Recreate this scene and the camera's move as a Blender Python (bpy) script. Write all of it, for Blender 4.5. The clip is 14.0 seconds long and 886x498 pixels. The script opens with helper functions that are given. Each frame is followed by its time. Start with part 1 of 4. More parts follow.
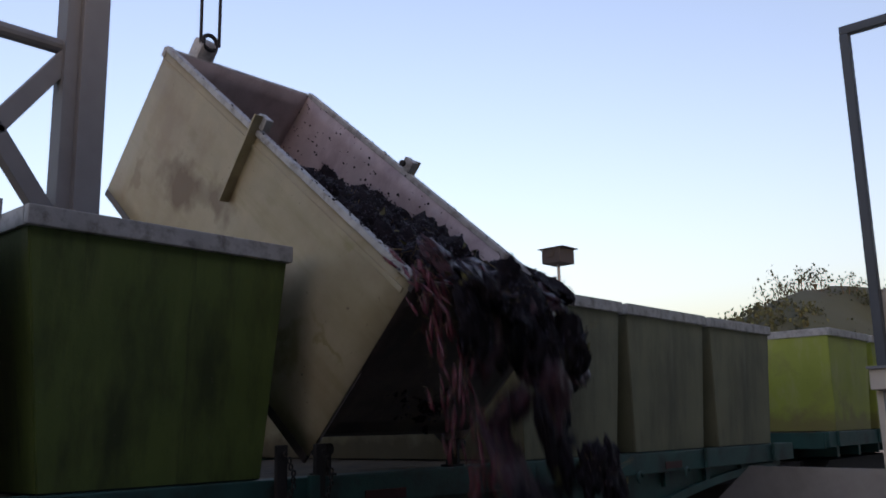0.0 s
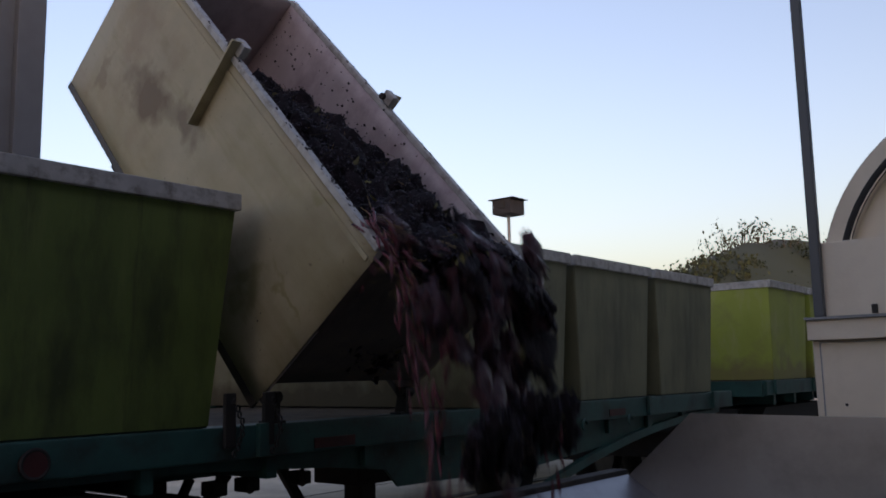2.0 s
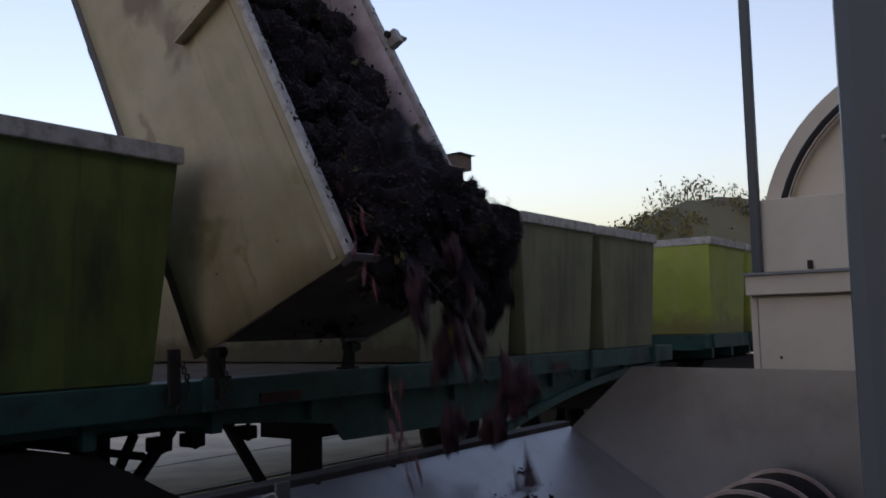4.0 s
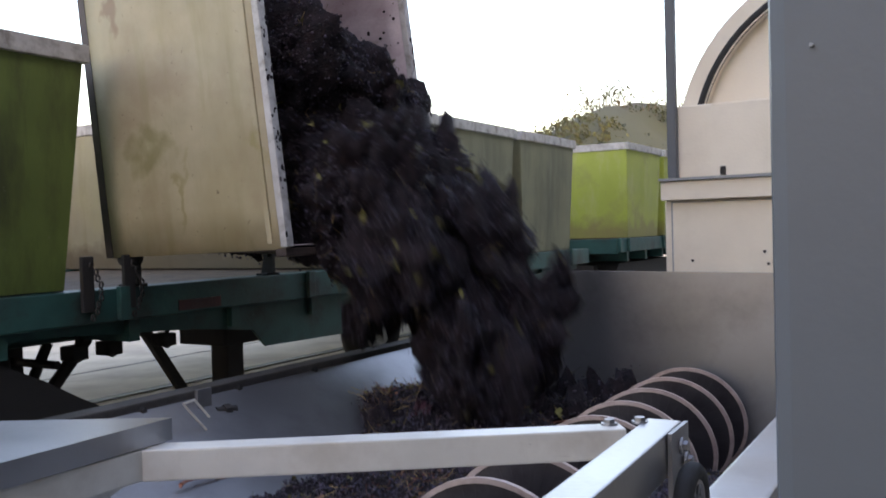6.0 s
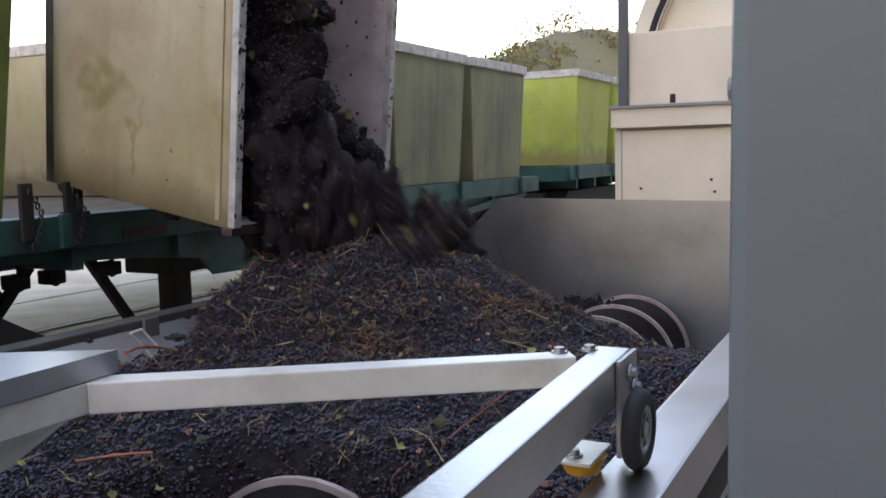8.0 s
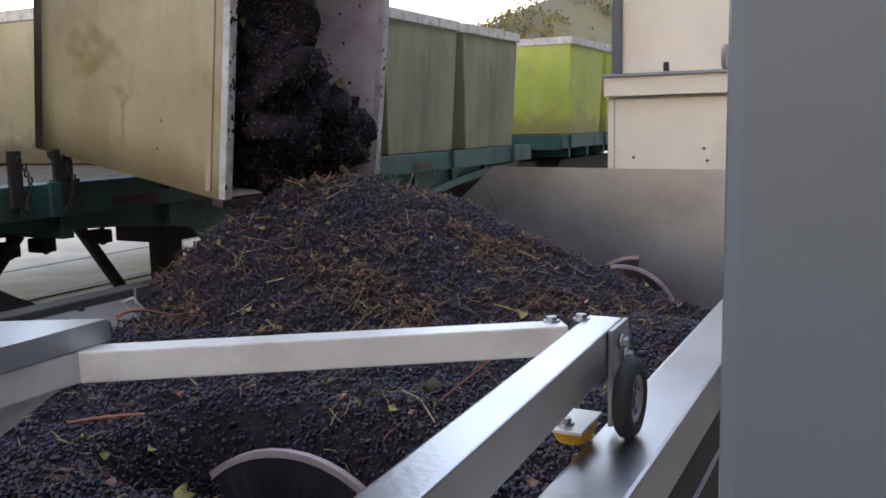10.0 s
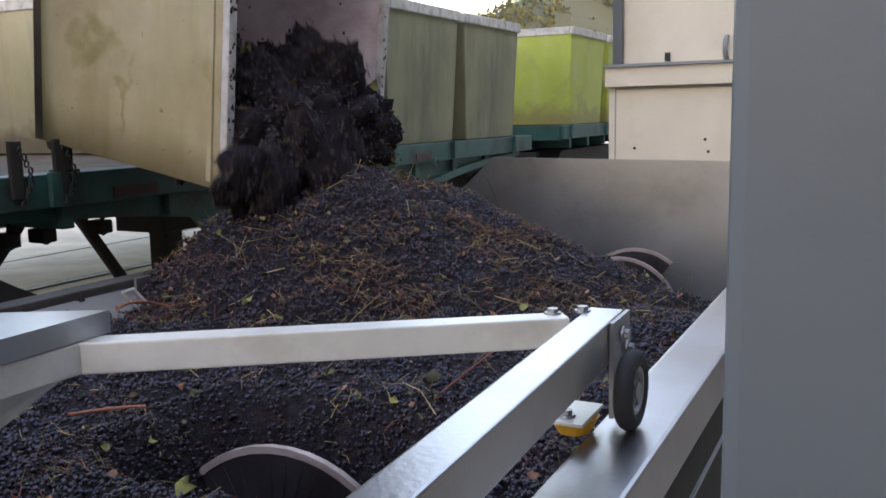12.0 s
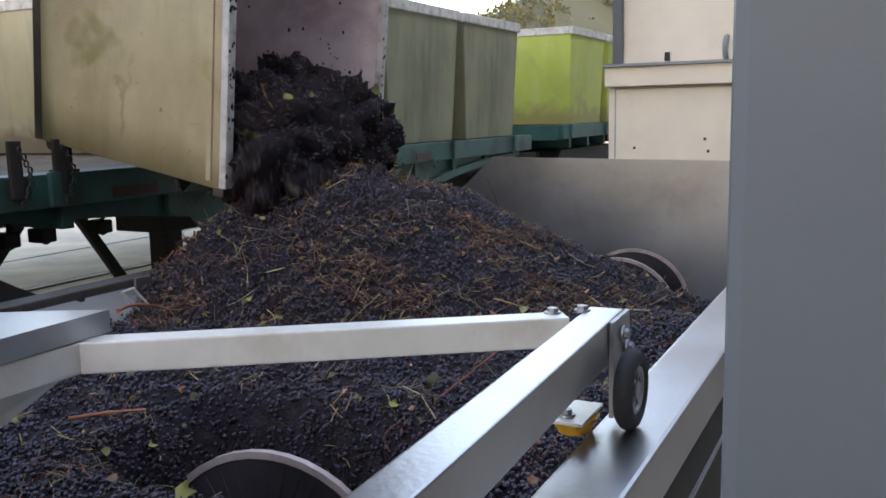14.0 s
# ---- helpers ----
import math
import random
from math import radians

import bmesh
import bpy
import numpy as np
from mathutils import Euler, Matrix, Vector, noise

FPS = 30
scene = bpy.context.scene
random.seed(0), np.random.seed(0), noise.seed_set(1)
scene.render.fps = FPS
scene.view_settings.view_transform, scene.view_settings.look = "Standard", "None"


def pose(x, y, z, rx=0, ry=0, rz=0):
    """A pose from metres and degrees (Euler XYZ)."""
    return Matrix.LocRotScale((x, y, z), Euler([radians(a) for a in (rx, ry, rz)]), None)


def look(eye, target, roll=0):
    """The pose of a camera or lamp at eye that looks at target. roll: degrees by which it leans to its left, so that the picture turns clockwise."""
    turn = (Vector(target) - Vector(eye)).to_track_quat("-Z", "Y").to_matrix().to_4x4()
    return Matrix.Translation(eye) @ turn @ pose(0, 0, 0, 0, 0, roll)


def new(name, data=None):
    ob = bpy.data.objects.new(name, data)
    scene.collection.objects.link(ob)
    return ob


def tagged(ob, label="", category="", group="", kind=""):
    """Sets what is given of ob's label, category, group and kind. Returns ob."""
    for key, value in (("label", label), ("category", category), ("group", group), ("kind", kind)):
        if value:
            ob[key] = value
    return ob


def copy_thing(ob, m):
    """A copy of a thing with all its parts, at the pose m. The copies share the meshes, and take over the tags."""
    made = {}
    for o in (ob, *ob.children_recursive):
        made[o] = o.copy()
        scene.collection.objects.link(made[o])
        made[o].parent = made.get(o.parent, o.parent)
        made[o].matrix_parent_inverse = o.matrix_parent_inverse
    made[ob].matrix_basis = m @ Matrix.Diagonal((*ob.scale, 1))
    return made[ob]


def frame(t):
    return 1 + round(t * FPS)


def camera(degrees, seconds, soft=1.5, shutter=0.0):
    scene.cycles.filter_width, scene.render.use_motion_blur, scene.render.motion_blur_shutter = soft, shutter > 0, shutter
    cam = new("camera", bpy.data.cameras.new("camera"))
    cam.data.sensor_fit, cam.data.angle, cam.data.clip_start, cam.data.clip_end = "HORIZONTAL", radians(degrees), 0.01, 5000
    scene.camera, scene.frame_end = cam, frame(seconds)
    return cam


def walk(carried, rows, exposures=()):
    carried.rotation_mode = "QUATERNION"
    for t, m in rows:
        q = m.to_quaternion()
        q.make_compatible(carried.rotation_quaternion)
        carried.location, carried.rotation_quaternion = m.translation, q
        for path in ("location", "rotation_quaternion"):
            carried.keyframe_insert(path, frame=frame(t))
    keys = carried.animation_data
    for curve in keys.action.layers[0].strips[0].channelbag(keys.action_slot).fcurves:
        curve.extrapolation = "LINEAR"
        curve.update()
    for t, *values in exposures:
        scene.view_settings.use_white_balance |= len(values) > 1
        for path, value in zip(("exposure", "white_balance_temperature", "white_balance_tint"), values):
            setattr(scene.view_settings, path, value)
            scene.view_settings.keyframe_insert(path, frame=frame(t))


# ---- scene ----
cam = camera(52.84, 14.0, soft=1.7, shutter=0.5)
PATH = [
    (0.0, pose(-0.0318, -0.0242, 1.4934, 101.29, 1.25, -48.00)),
    (0.5, pose(-0.0319, -0.0242, 1.4935, 100.43, 1.23, -48.77)),
    (1.0, pose(-0.0319, -0.0237, 1.4940, 99.54, 1.07, -49.56)),
    (1.5, pose(-0.0317, -0.0243, 1.4940, 98.84, 1.25, -50.41)),
    (2.0, pose(-0.0322, -0.0232, 1.4939, 98.00, 1.17, -51.24)),
    (2.5, pose(-0.0319, -0.0236, 1.4941, 97.21, 1.21, -52.06)),
    (5.0, pose(-0.0293, -0.0231, 1.4937, 92.65, 1.54, -56.88)),
    (5.5, pose(-0.0246, -0.0197, 1.4954, 90.82, 1.67, -58.27)),
    (6.0, pose(-0.0195, -0.0135, 1.4972, 88.84, 1.57, -59.73)),
    (6.5, pose(-0.0137, -0.0092, 1.4965, 87.23, 1.51, -60.90)),
    (7.0, pose(-0.0109, -0.0087, 1.4984, 85.87, 1.47, -61.75)),
    (7.5, pose(-0.0089, -0.0050, 1.4993, 84.83, 1.41, -62.44)),
    (8.0, pose(-0.0059, -0.0037, 1.4992, 84.08, 1.37, -62.94)),
    (10.5, pose(-0.0007, 0.0004, 1.4995, 81.81, 1.22, -63.41)),
    (11.0, pose(0.0006, 0.0017, 1.4994, 81.69, 1.22, -63.40)),
    (11.5, pose(-0.0008, 0.0016, 1.5005, 81.57, 1.19, -63.41)),
    (12.0, pose(-0.0006, 0.0013, 1.5011, 81.43, 1.15, -63.42)),
    (12.5, pose(0.0004, 0.0008, 1.4997, 81.42, 1.26, -63.41)),
    (13.0, pose(-0.0000, 0.0009, 1.4997, 81.43, 1.22, -63.42)),
    (13.5, pose(0.0002, 0.0007, 1.4996, 81.43, 1.26, -63.42)),
    (14.0, pose(-0.0001, 0.0013, 1.5005, 81.42, 1.17, -63.43)),
]
walk(cam, PATH, exposures=[(0.0, -0.8, 7600, 37), (1.5, -0.78, 7650, 37), (2.5, -1.05, 7700, 37), (5.0, -0.25, 8000, 36), (5.5, 0.4, 8150, 35), (6.0, 1.0, 8300, 34), (7.0, 1.45, 8500, 33), (8.0, 1.22, 8600, 33), (10.5, 1.22, 8700, 34), (12.0, 1.3, 8650, 32), (14.0, 1.35, 8500, 30)])

# ---- light ----
world = bpy.data.worlds.new("sky")
scene.world = world
world.use_nodes = True
wn = world.node_tree.nodes
sky = wn.new("ShaderNodeTexSky")
sky.sky_type = "NISHITA"
sky.sun_disc = False
sky.sun_elevation = radians(5.3)
sky.sun_rotation = radians(216)
sky.air_density, sky.dust_density, sky.ozone_density = 1.0, 3.5, 1.9
wn["Background"].inputs["Strength"].default_value = 1.0
world.node_tree.links.new(sky.outputs[0], wn["Background"].inputs["Color"])
sun = new("sun", bpy.data.lights.new("sun", "SUN"))
sun.data.energy = 0.15
sun.data.angle = radians(50)
sun.data.color = (1.0, 0.98, 0.95)
sun.matrix_world = look((-11.8, -16.2, 2.2), (0, 0, 0))


# ---- materials ----
def mat(name, col, rough=0.6, metal=0.0, var=0.25, scale=6.0, dirt=None, dirt_amount=0.4, dirt_scale=1.5, bump=0.15, bump_scale=60.0, streak=0.0, island=0.0, layers=(), spots=()):
    """A surface with fine grain, broad stains, runs, specks, single smears and a little relief."""
    m = bpy.data.materials.new(name)
    m.use_nodes = True
    nt = m.node_tree
    b = nt.nodes["Principled BSDF"]
    N, K = nt.nodes.new, nt.links.new
    tc = N("ShaderNodeTexCoord")
    n1 = N("ShaderNodeTexNoise")
    n1.inputs["Scale"].default_value, n1.inputs["Detail"].default_value = scale, 8
    K(tc.outputs["Object"], n1.inputs["Vector"])
    ramp = N("ShaderNodeMapRange")
    ramp.inputs["To Min"].default_value, ramp.inputs["To Max"].default_value = 1 - var, 1 + var
    ramp.inputs["From Min"].default_value, ramp.inputs["From Max"].default_value = 0.3, 0.7
    K(n1.outputs["Fac"], ramp.inputs["Value"])
    mul = N("ShaderNodeVectorMath")
    mul.operation = "SCALE"
    mul.inputs[0].default_value = col[:3]
    K(ramp.outputs[0], mul.inputs["Scale"])
    last = mul.outputs[0]
    if dirt:
        mp = N("ShaderNodeMapping")
        mp.inputs["Scale"].default_value = (1, 1, 1 - 0.88 * streak)
        K(tc.outputs["Object"], mp.inputs["Vector"])
        n2 = N("ShaderNodeTexNoise")
        n2.inputs["Scale"].default_value, n2.inputs["Detail"].default_value, n2.inputs["Roughness"].default_value = dirt_scale, 10, 0.65
        K(mp.outputs[0], n2.inputs["Vector"])
        r2 = N("ShaderNodeMapRange")
        r2.inputs["From Min"].default_value, r2.inputs["From Max"].default_value = 0.47, 0.68
        r2.inputs["To Max"].default_value = dirt_amount
        K(n2.outputs["Fac"], r2.inputs["Value"])
        mix = N("ShaderNodeMix")
        mix.data_type = "RGBA"
        mix.inputs["B"].default_value = (*dirt[:3], 1)
        K(r2.outputs[0], mix.inputs["Factor"])
        K(last, mix.inputs["A"])
        last = mix.outputs["Result"]
    def blend(factor, colour):
        nonlocal last
        mx = N("ShaderNodeMix")
        mx.data_type = "RGBA"
        mx.inputs["B"].default_value = (*colour, 1)
        K(factor, mx.inputs["Factor"])
        K(last, mx.inputs["A"])
        last = mx.outputs["Result"]

    for colour, size, stretch, lo, hi, amount in layers:
        mp = N("ShaderNodeMapping")
        mp.inputs["Scale"].default_value = stretch
        mp.inputs["Location"].default_value = (size * 1.7, size * 0.3, colour[0] * 40)
        K(tc.outputs["Object"], mp.inputs["Vector"])
        nz = N("ShaderNodeTexNoise")
        nz.inputs["Scale"].default_value, nz.inputs["Detail"].default_value, nz.inputs["Roughness"].default_value = size, 9, 0.62
        K(mp.outputs[0], nz.inputs["Vector"])
        mr = N("ShaderNodeMapRange")
        mr.inputs["From Min"].default_value, mr.inputs["From Max"].default_value, mr.inputs["To Max"].default_value = lo, hi, amount
        K(nz.outputs["Fac"], mr.inputs["Value"])
        blend(mr.outputs[0], colour)
    for centre, radius, colour, amount in spots:
        nz, wob, mp, ln, mr = N("ShaderNodeTexNoise"), N("ShaderNodeVectorMath"), N("ShaderNodeMapping"), N("ShaderNodeVectorMath"), N("ShaderNodeMapRange")
        nz.inputs["Scale"].default_value, nz.inputs["Detail"].default_value = 5.0, 7
        K(tc.outputs["Object"], nz.inputs["Vector"])
        wob.operation = "MULTIPLY_ADD"
        wob.inputs[1].default_value = (0.5, 0.5, 0.5)
        K(nz.outputs["Color"], wob.inputs[0])
        K(tc.outputs["Object"], wob.inputs[2])
        mp.vector_type = "TEXTURE"
        mp.inputs["Location"].default_value = [c + 0.25 for c in centre]
        mp.inputs["Scale"].default_value = radius
        K(wob.outputs[0], mp.inputs["Vector"])
        ln.operation = "LENGTH"
        K(mp.outputs[0], ln.inputs[0])
        mr.inputs["From Min"].default_value, mr.inputs["From Max"].default_value = 1.0, 0.45
        mr.inputs["To Max"].default_value = amount
        K(ln.outputs["Value"], mr.inputs["Value"])
        blend(mr.outputs[0], colour)
    if island:
        geo = N("ShaderNodeNewGeometry")
        r3 = N("ShaderNodeMapRange")
        r3.inputs["To Min"].default_value, r3.inputs["To Max"].default_value = 1 - island, 1 + island
        K(geo.outputs["Random Per Island"], r3.inputs["Value"])
        m3 = N("ShaderNodeVectorMath")
        m3.operation = "SCALE"
        K(last, m3.inputs[0])
        K(r3.outputs[0], m3.inputs["Scale"])
        last = m3.outputs[0]
    K(last, b.inputs["Base Color"])
    b.inputs["Metallic"].default_value = metal
    rr = N("ShaderNodeMapRange")
    rr.inputs["To Min"].default_value, rr.inputs["To Max"].default_value = max(0.05, rough - 0.12), min(1, rough + 0.12)
    K(n1.outputs["Fac"], rr.inputs["Value"])
    K(rr.outputs[0], b.inputs["Roughness"])
    if bump:
        n3 = N("ShaderNodeTexNoise")
        n3.inputs["Scale"].default_value, n3.inputs["Detail"].default_value = bump_scale, 4
        K(tc.outputs["Object"], n3.inputs["Vector"])
        bp = N("ShaderNodeBump")
        bp.inputs["Strength"].default_value, bp.inputs["Distance"].default_value = bump, 0.01
        K(n3.outputs["Fac"], bp.inputs["Height"])
        K(bp.outputs[0], b.inputs["Normal"])
    return m


SPECKS = ((0.10, 0.07, 0.04), 34.0, (1, 1, 1), 0.66, 0.71, 0.75)
M_CREAM = mat("cream_paint", (0.44, 0.38, 0.245), 0.52, var=0.08, scale=7, bump=0.1, bump_scale=30, layers=(
    ((0.34, 0.28, 0.15), 2.0, (1, 0.5, 1), 0.48, 0.66, 0.6), ((0.30, 0.21, 0.13), 1.3, (1, 1, 1), 0.50, 0.64, 0.5), ((0.30, 0.26, 0.13), 9.0, (1, 0.12, 1), 0.54, 0.72, 0.55), ((0.24, 0.22, 0.09), 4.5, (1, 0.3, 1), 0.60, 0.72, 0.5), SPECKS), spots=(
    ((0, 0.44, 0.24), (9, 0.10, 0.15), (0.20, 0.18, 0.06), 0.6), ((0, 0.22, 0.42), (9, 0.20, 0.03), (0.24, 0.20, 0.06), 0.55), ((0, 0.38, 0.92), (9, 0.14, 0.05), (0.25, 0.22, 0.06), 0.5),
    ((0, 1.88, 0.40), (9, 0.28, 0.20), (0.17, 0.105, 0.06), 0.85), ((0, 1.50, 0.52), (9, 0.22, 0.15), (0.18, 0.12, 0.07), 0.8), ((0, 2.40, 0.23), (9, 0.06, 0.24), (0.24, 0.17, 0.10), 0.55),
    ((0, 1.13, 0.12), (9, 0.16, 0.06), (0.22, 0.12, 0.07), 0.65)))
M_CREAMFAR = mat("weathered_cream_paint", (0.40, 0.355, 0.235), 0.52, var=0.08, scale=7, bump=0.1, bump_scale=30, layers=(
    ((0.40, 0.36, 0.17), 2.0, (1, 1, 0.5), 0.48, 0.66, 0.5), ((0.28, 0.24, 0.12), 8.0, (1, 1, 0.10), 0.54, 0.70, 0.6), SPECKS), spots=(((0.6, 1.3, 0.0), (9, 9, 0.22), (0.15, 0.11, 0.07), 0.75),))
M_INNER = mat("stained_lining", (0.54, 0.46, 0.47), 0.5, var=0.12, scale=5, dirt=(0.24, 0.15, 0.16), dirt_amount=0.6, dirt_scale=3, streak=0.3)
M_GREEN = mat("green_paint", (0.105, 0.155, 0.036), 0.5, var=0.18, scale=3, dirt=(0.035, 0.042, 0.016), dirt_amount=0.8, dirt_scale=4.0, streak=0.8, layers=(
    ((0.17, 0.22, 0.06), 7.0, (1, 1, 0.14), 0.56, 0.72, 0.6), ((0.035, 0.03, 0.014), 11.0, (1, 1, 0.06), 0.60, 0.70, 0.7), ((0.20, 0.19, 0.13), 26.0, (1, 1, 1), 0.68, 0.73, 0.5)))
M_LIME = mat("lime_paint", (0.36, 0.43, 0.075), 0.5, var=0.10, scale=3, layers=(
    ((0.44, 0.46, 0.20), 5.0, (1, 1, 0.4), 0.50, 0.68, 0.6), ((0.25, 0.22, 0.09), 2.2, (1, 1, 1.3), 0.52, 0.68, 0.5), ((0.16, 0.12, 0.06), 16.0, (1, 1, 0.2), 0.64, 0.72, 0.5)), spots=(((0.6, 1.3, 0.02), (9, 9, 0.22), (0.24, 0.17, 0.09), 0.6),))
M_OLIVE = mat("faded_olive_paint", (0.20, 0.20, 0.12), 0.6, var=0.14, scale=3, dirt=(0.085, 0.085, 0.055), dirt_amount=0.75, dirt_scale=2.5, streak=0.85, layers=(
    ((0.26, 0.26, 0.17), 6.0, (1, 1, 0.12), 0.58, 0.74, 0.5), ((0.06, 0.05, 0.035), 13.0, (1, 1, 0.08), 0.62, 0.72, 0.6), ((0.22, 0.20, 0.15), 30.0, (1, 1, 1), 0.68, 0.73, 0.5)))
M_RIM = mat("rim_paint", (0.50, 0.49, 0.47), 0.5, var=0.15, scale=9, dirt=(0.14, 0.11, 0.08), dirt_amount=0.7, dirt_scale=14)
M_TEAL = mat("teal_paint", (0.018, 0.095, 0.085), 0.5, var=0.25, scale=8, dirt=(0.022, 0.018, 0.016), dirt_amount=0.85, dirt_scale=4, layers=(((0.12, 0.15, 0.14), 30.0, (1, 1, 1), 0.66, 0.72, 0.5),))
M_DARK = mat("grimy_steel", (0.025, 0.023, 0.022), 0.7, var=0.3, scale=12)
M_RUBBER = mat("rubber", (0.018, 0.018, 0.019), 0.75, var=0.2, scale=20)
M_WOOD = mat("deck_wood", (0.16, 0.12, 0.08), 0.8, var=0.3, scale=9, dirt=(0.05, 0.03, 0.03), dirt_amount=0.6, dirt_scale=5)
M_STEEL = mat("stainless_steel", (0.38, 0.38, 0.39), 0.33, 1.0, var=0.10, scale=5, dirt=(0.30, 0.28, 0.28), dirt_amount=0.6, dirt_scale=4, bump=0.05, bump_scale=120)
M_SHEET = mat("brushed_sheet", (0.30, 0.30, 0.31), 0.42, 0.9, var=0.10, scale=2.5, dirt=(0.18, 0.17, 0.18), dirt_amount=0.5, dirt_scale=3, bump=0.06, bump_scale=90)
M_SHEETDARK = mat("wet_stained_sheet", (0.055, 0.048, 0.052), 0.45, 0.4, var=0.2, scale=5, dirt=(0.03, 0.02, 0.024), dirt_amount=0.8, dirt_scale=4)
M_RIMDARK = mat("dark_flange", (0.055, 0.05, 0.048), 0.6, 0.3, var=0.3, scale=9, dirt=(0.14, 0.13, 0.12), dirt_amount=0.5, dirt_scale=6)
M_TUBE = mat("milky_steel", (0.70, 0.67, 0.61), 0.42, 0.25, var=0.10, scale=6, dirt=(0.44, 0.37, 0.30), dirt_amount=0.55, dirt_scale=5, bump=0.05, layers=(((0.32, 0.28, 0.24), 22.0, (0.25, 0.25, 2.5), 0.64, 0.74, 0.6), ((0.20, 0.17, 0.15), 60.0, (1, 1, 1), 0.68, 0.72, 0.6)))
M_EDGE = mat("worn_flight_edge", (0.56, 0.44, 0.40), 0.5, 0.4, var=0.15, scale=14, dirt=(0.3, 0.2, 0.18), dirt_amount=0.6, dirt_scale=9)
M_COL = mat("grey_column_paint", (0.096, 0.111, 0.125), 0.45, var=0.05, scale=3, dirt=(0.11, 0.13, 0.145), dirt_amount=0.4, dirt_scale=2, bump=0.06, bump_scale=45)
M_TANK = mat("cream_tank_paint", (0.82, 0.73, 0.60), 0.45, var=0.05, scale=3, dirt=(0.6, 0.5, 0.38), dirt_amount=0.35, dirt_scale=2.2)
M_TANKGREY = mat("grey_trim_paint", (0.28, 0.30, 0.31), 0.5, var=0.1)
M_CONC = mat("concrete", (0.47, 0.38, 0.28), 0.85, var=0.2, scale=1.2, dirt=(0.26, 0.20, 0.15), dirt_amount=0.7, dirt_scale=0.7, bump=0.25, bump_scale=25)
M_GRATE = mat("drain_iron", (0.10, 0.09, 0.08), 0.7)
M_HILL = mat("dry_hill_scrub", (0.020, 0.038, 0.026), 0.95, var=0.4, scale=0.12, dirt=(0.012, 0.025, 0.018), dirt_amount=0.9, dirt_scale=0.06, bump=0)
M_LEAF = mat("tree_leaf", (0.020, 0.036, 0.018), 0.8, var=0.3, scale=2, island=0.35, bump=0)
M_BARK = mat("bark", (0.09, 0.07, 0.05), 0.9, var=0.3, scale=10)
M_GRAPE = mat("grape_skin", (0.026, 0.023, 0.042), 0.42, var=0.5, scale=35, dirt=(0.060, 0.030, 0.030), dirt_amount=0.7, dirt_scale=6, bump=0, island=0.95)
M_GRAPE.node_tree.nodes["Principled BSDF"].inputs["Specular IOR Level"].default_value = 0.52
M_PULP = mat("crushed_grape", (0.018, 0.0135, 0.0165), 0.7, var=0.6, scale=30, dirt=(0.030, 0.014, 0.014), dirt_amount=0.5, dirt_scale=14, bump=0.8, bump_scale=45)
M_PULP.node_tree.nodes["Principled BSDF"].inputs["Specular IOR Level"].default_value = 0.15
M_VEIL = mat("wet_pulp", (0.055, 0.015, 0.022), 0.35, var=0.5, scale=18, dirt=(0.13, 0.035, 0.045), dirt_amount=0.6, dirt_scale=12, bump=0.5)
M_JUICE = mat("juicy_pulp", (0.20, 0.05, 0.065), 0.25, var=0.4, scale=18, dirt=(0.08, 0.02, 0.03), dirt_amount=0.6, dirt_scale=10, bump=0.4)
M_STEM = mat("grape_stem", (0.24, 0.17, 0.075), 0.7, var=0.3, scale=15, island=0.85, bump=0)
M_REDSTEM = mat("red_grape_stem", (0.17, 0.052, 0.034), 0.65, var=0.3, scale=15, island=0.7, bump=0)
M_VINELEAF = mat("vine_leaf", (0.13, 0.12, 0.035), 0.7, var=0.4, scale=15, island=0.75, bump=0)
M_CANE = mat("vine_cane_bark", (0.30, 0.10, 0.055), 0.6, var=0.3, scale=20)
M_YELLOW = mat("yellow_plastic", (0.75, 0.36, 0.03), 0.4, var=0.08)
M_RED = mat("red_reflector", (0.06, 0.012, 0.012), 0.4, var=0.3)
M_WHITE = mat("faded_white_paint", (0.5, 0.5, 0.48), 0.5, var=0.2)
M_TOWER = mat("grey_tower_paint", (0.085, 0.105, 0.13), 0.5, var=0.08, scale=3, dirt=(0.06, 0.07, 0.085), dirt_amount=0.4, dirt_scale=2)
M_LITTER = mat("dead_leaf", (0.34, 0.15, 0.085), 0.7, var=0.4, scale=15, island=0.6, bump=0)
# juice stain plus the shade of the bin's underside, both in the colour
M_STAINSHADE = mat("juice_and_shade_paint", (0.05, 0.035, 0.035), 0.5, var=0.4, scale=6, dirt=(0.16, 0.12, 0.08), dirt_amount=0.4, dirt_scale=3)
M_BOX = mat("dark_board", (0.03, 0.03, 0.035), 0.8, var=0.2)
M_WALL = mat("shade_wall", (0.15, 0.145, 0.14), 0.9, var=0.1)


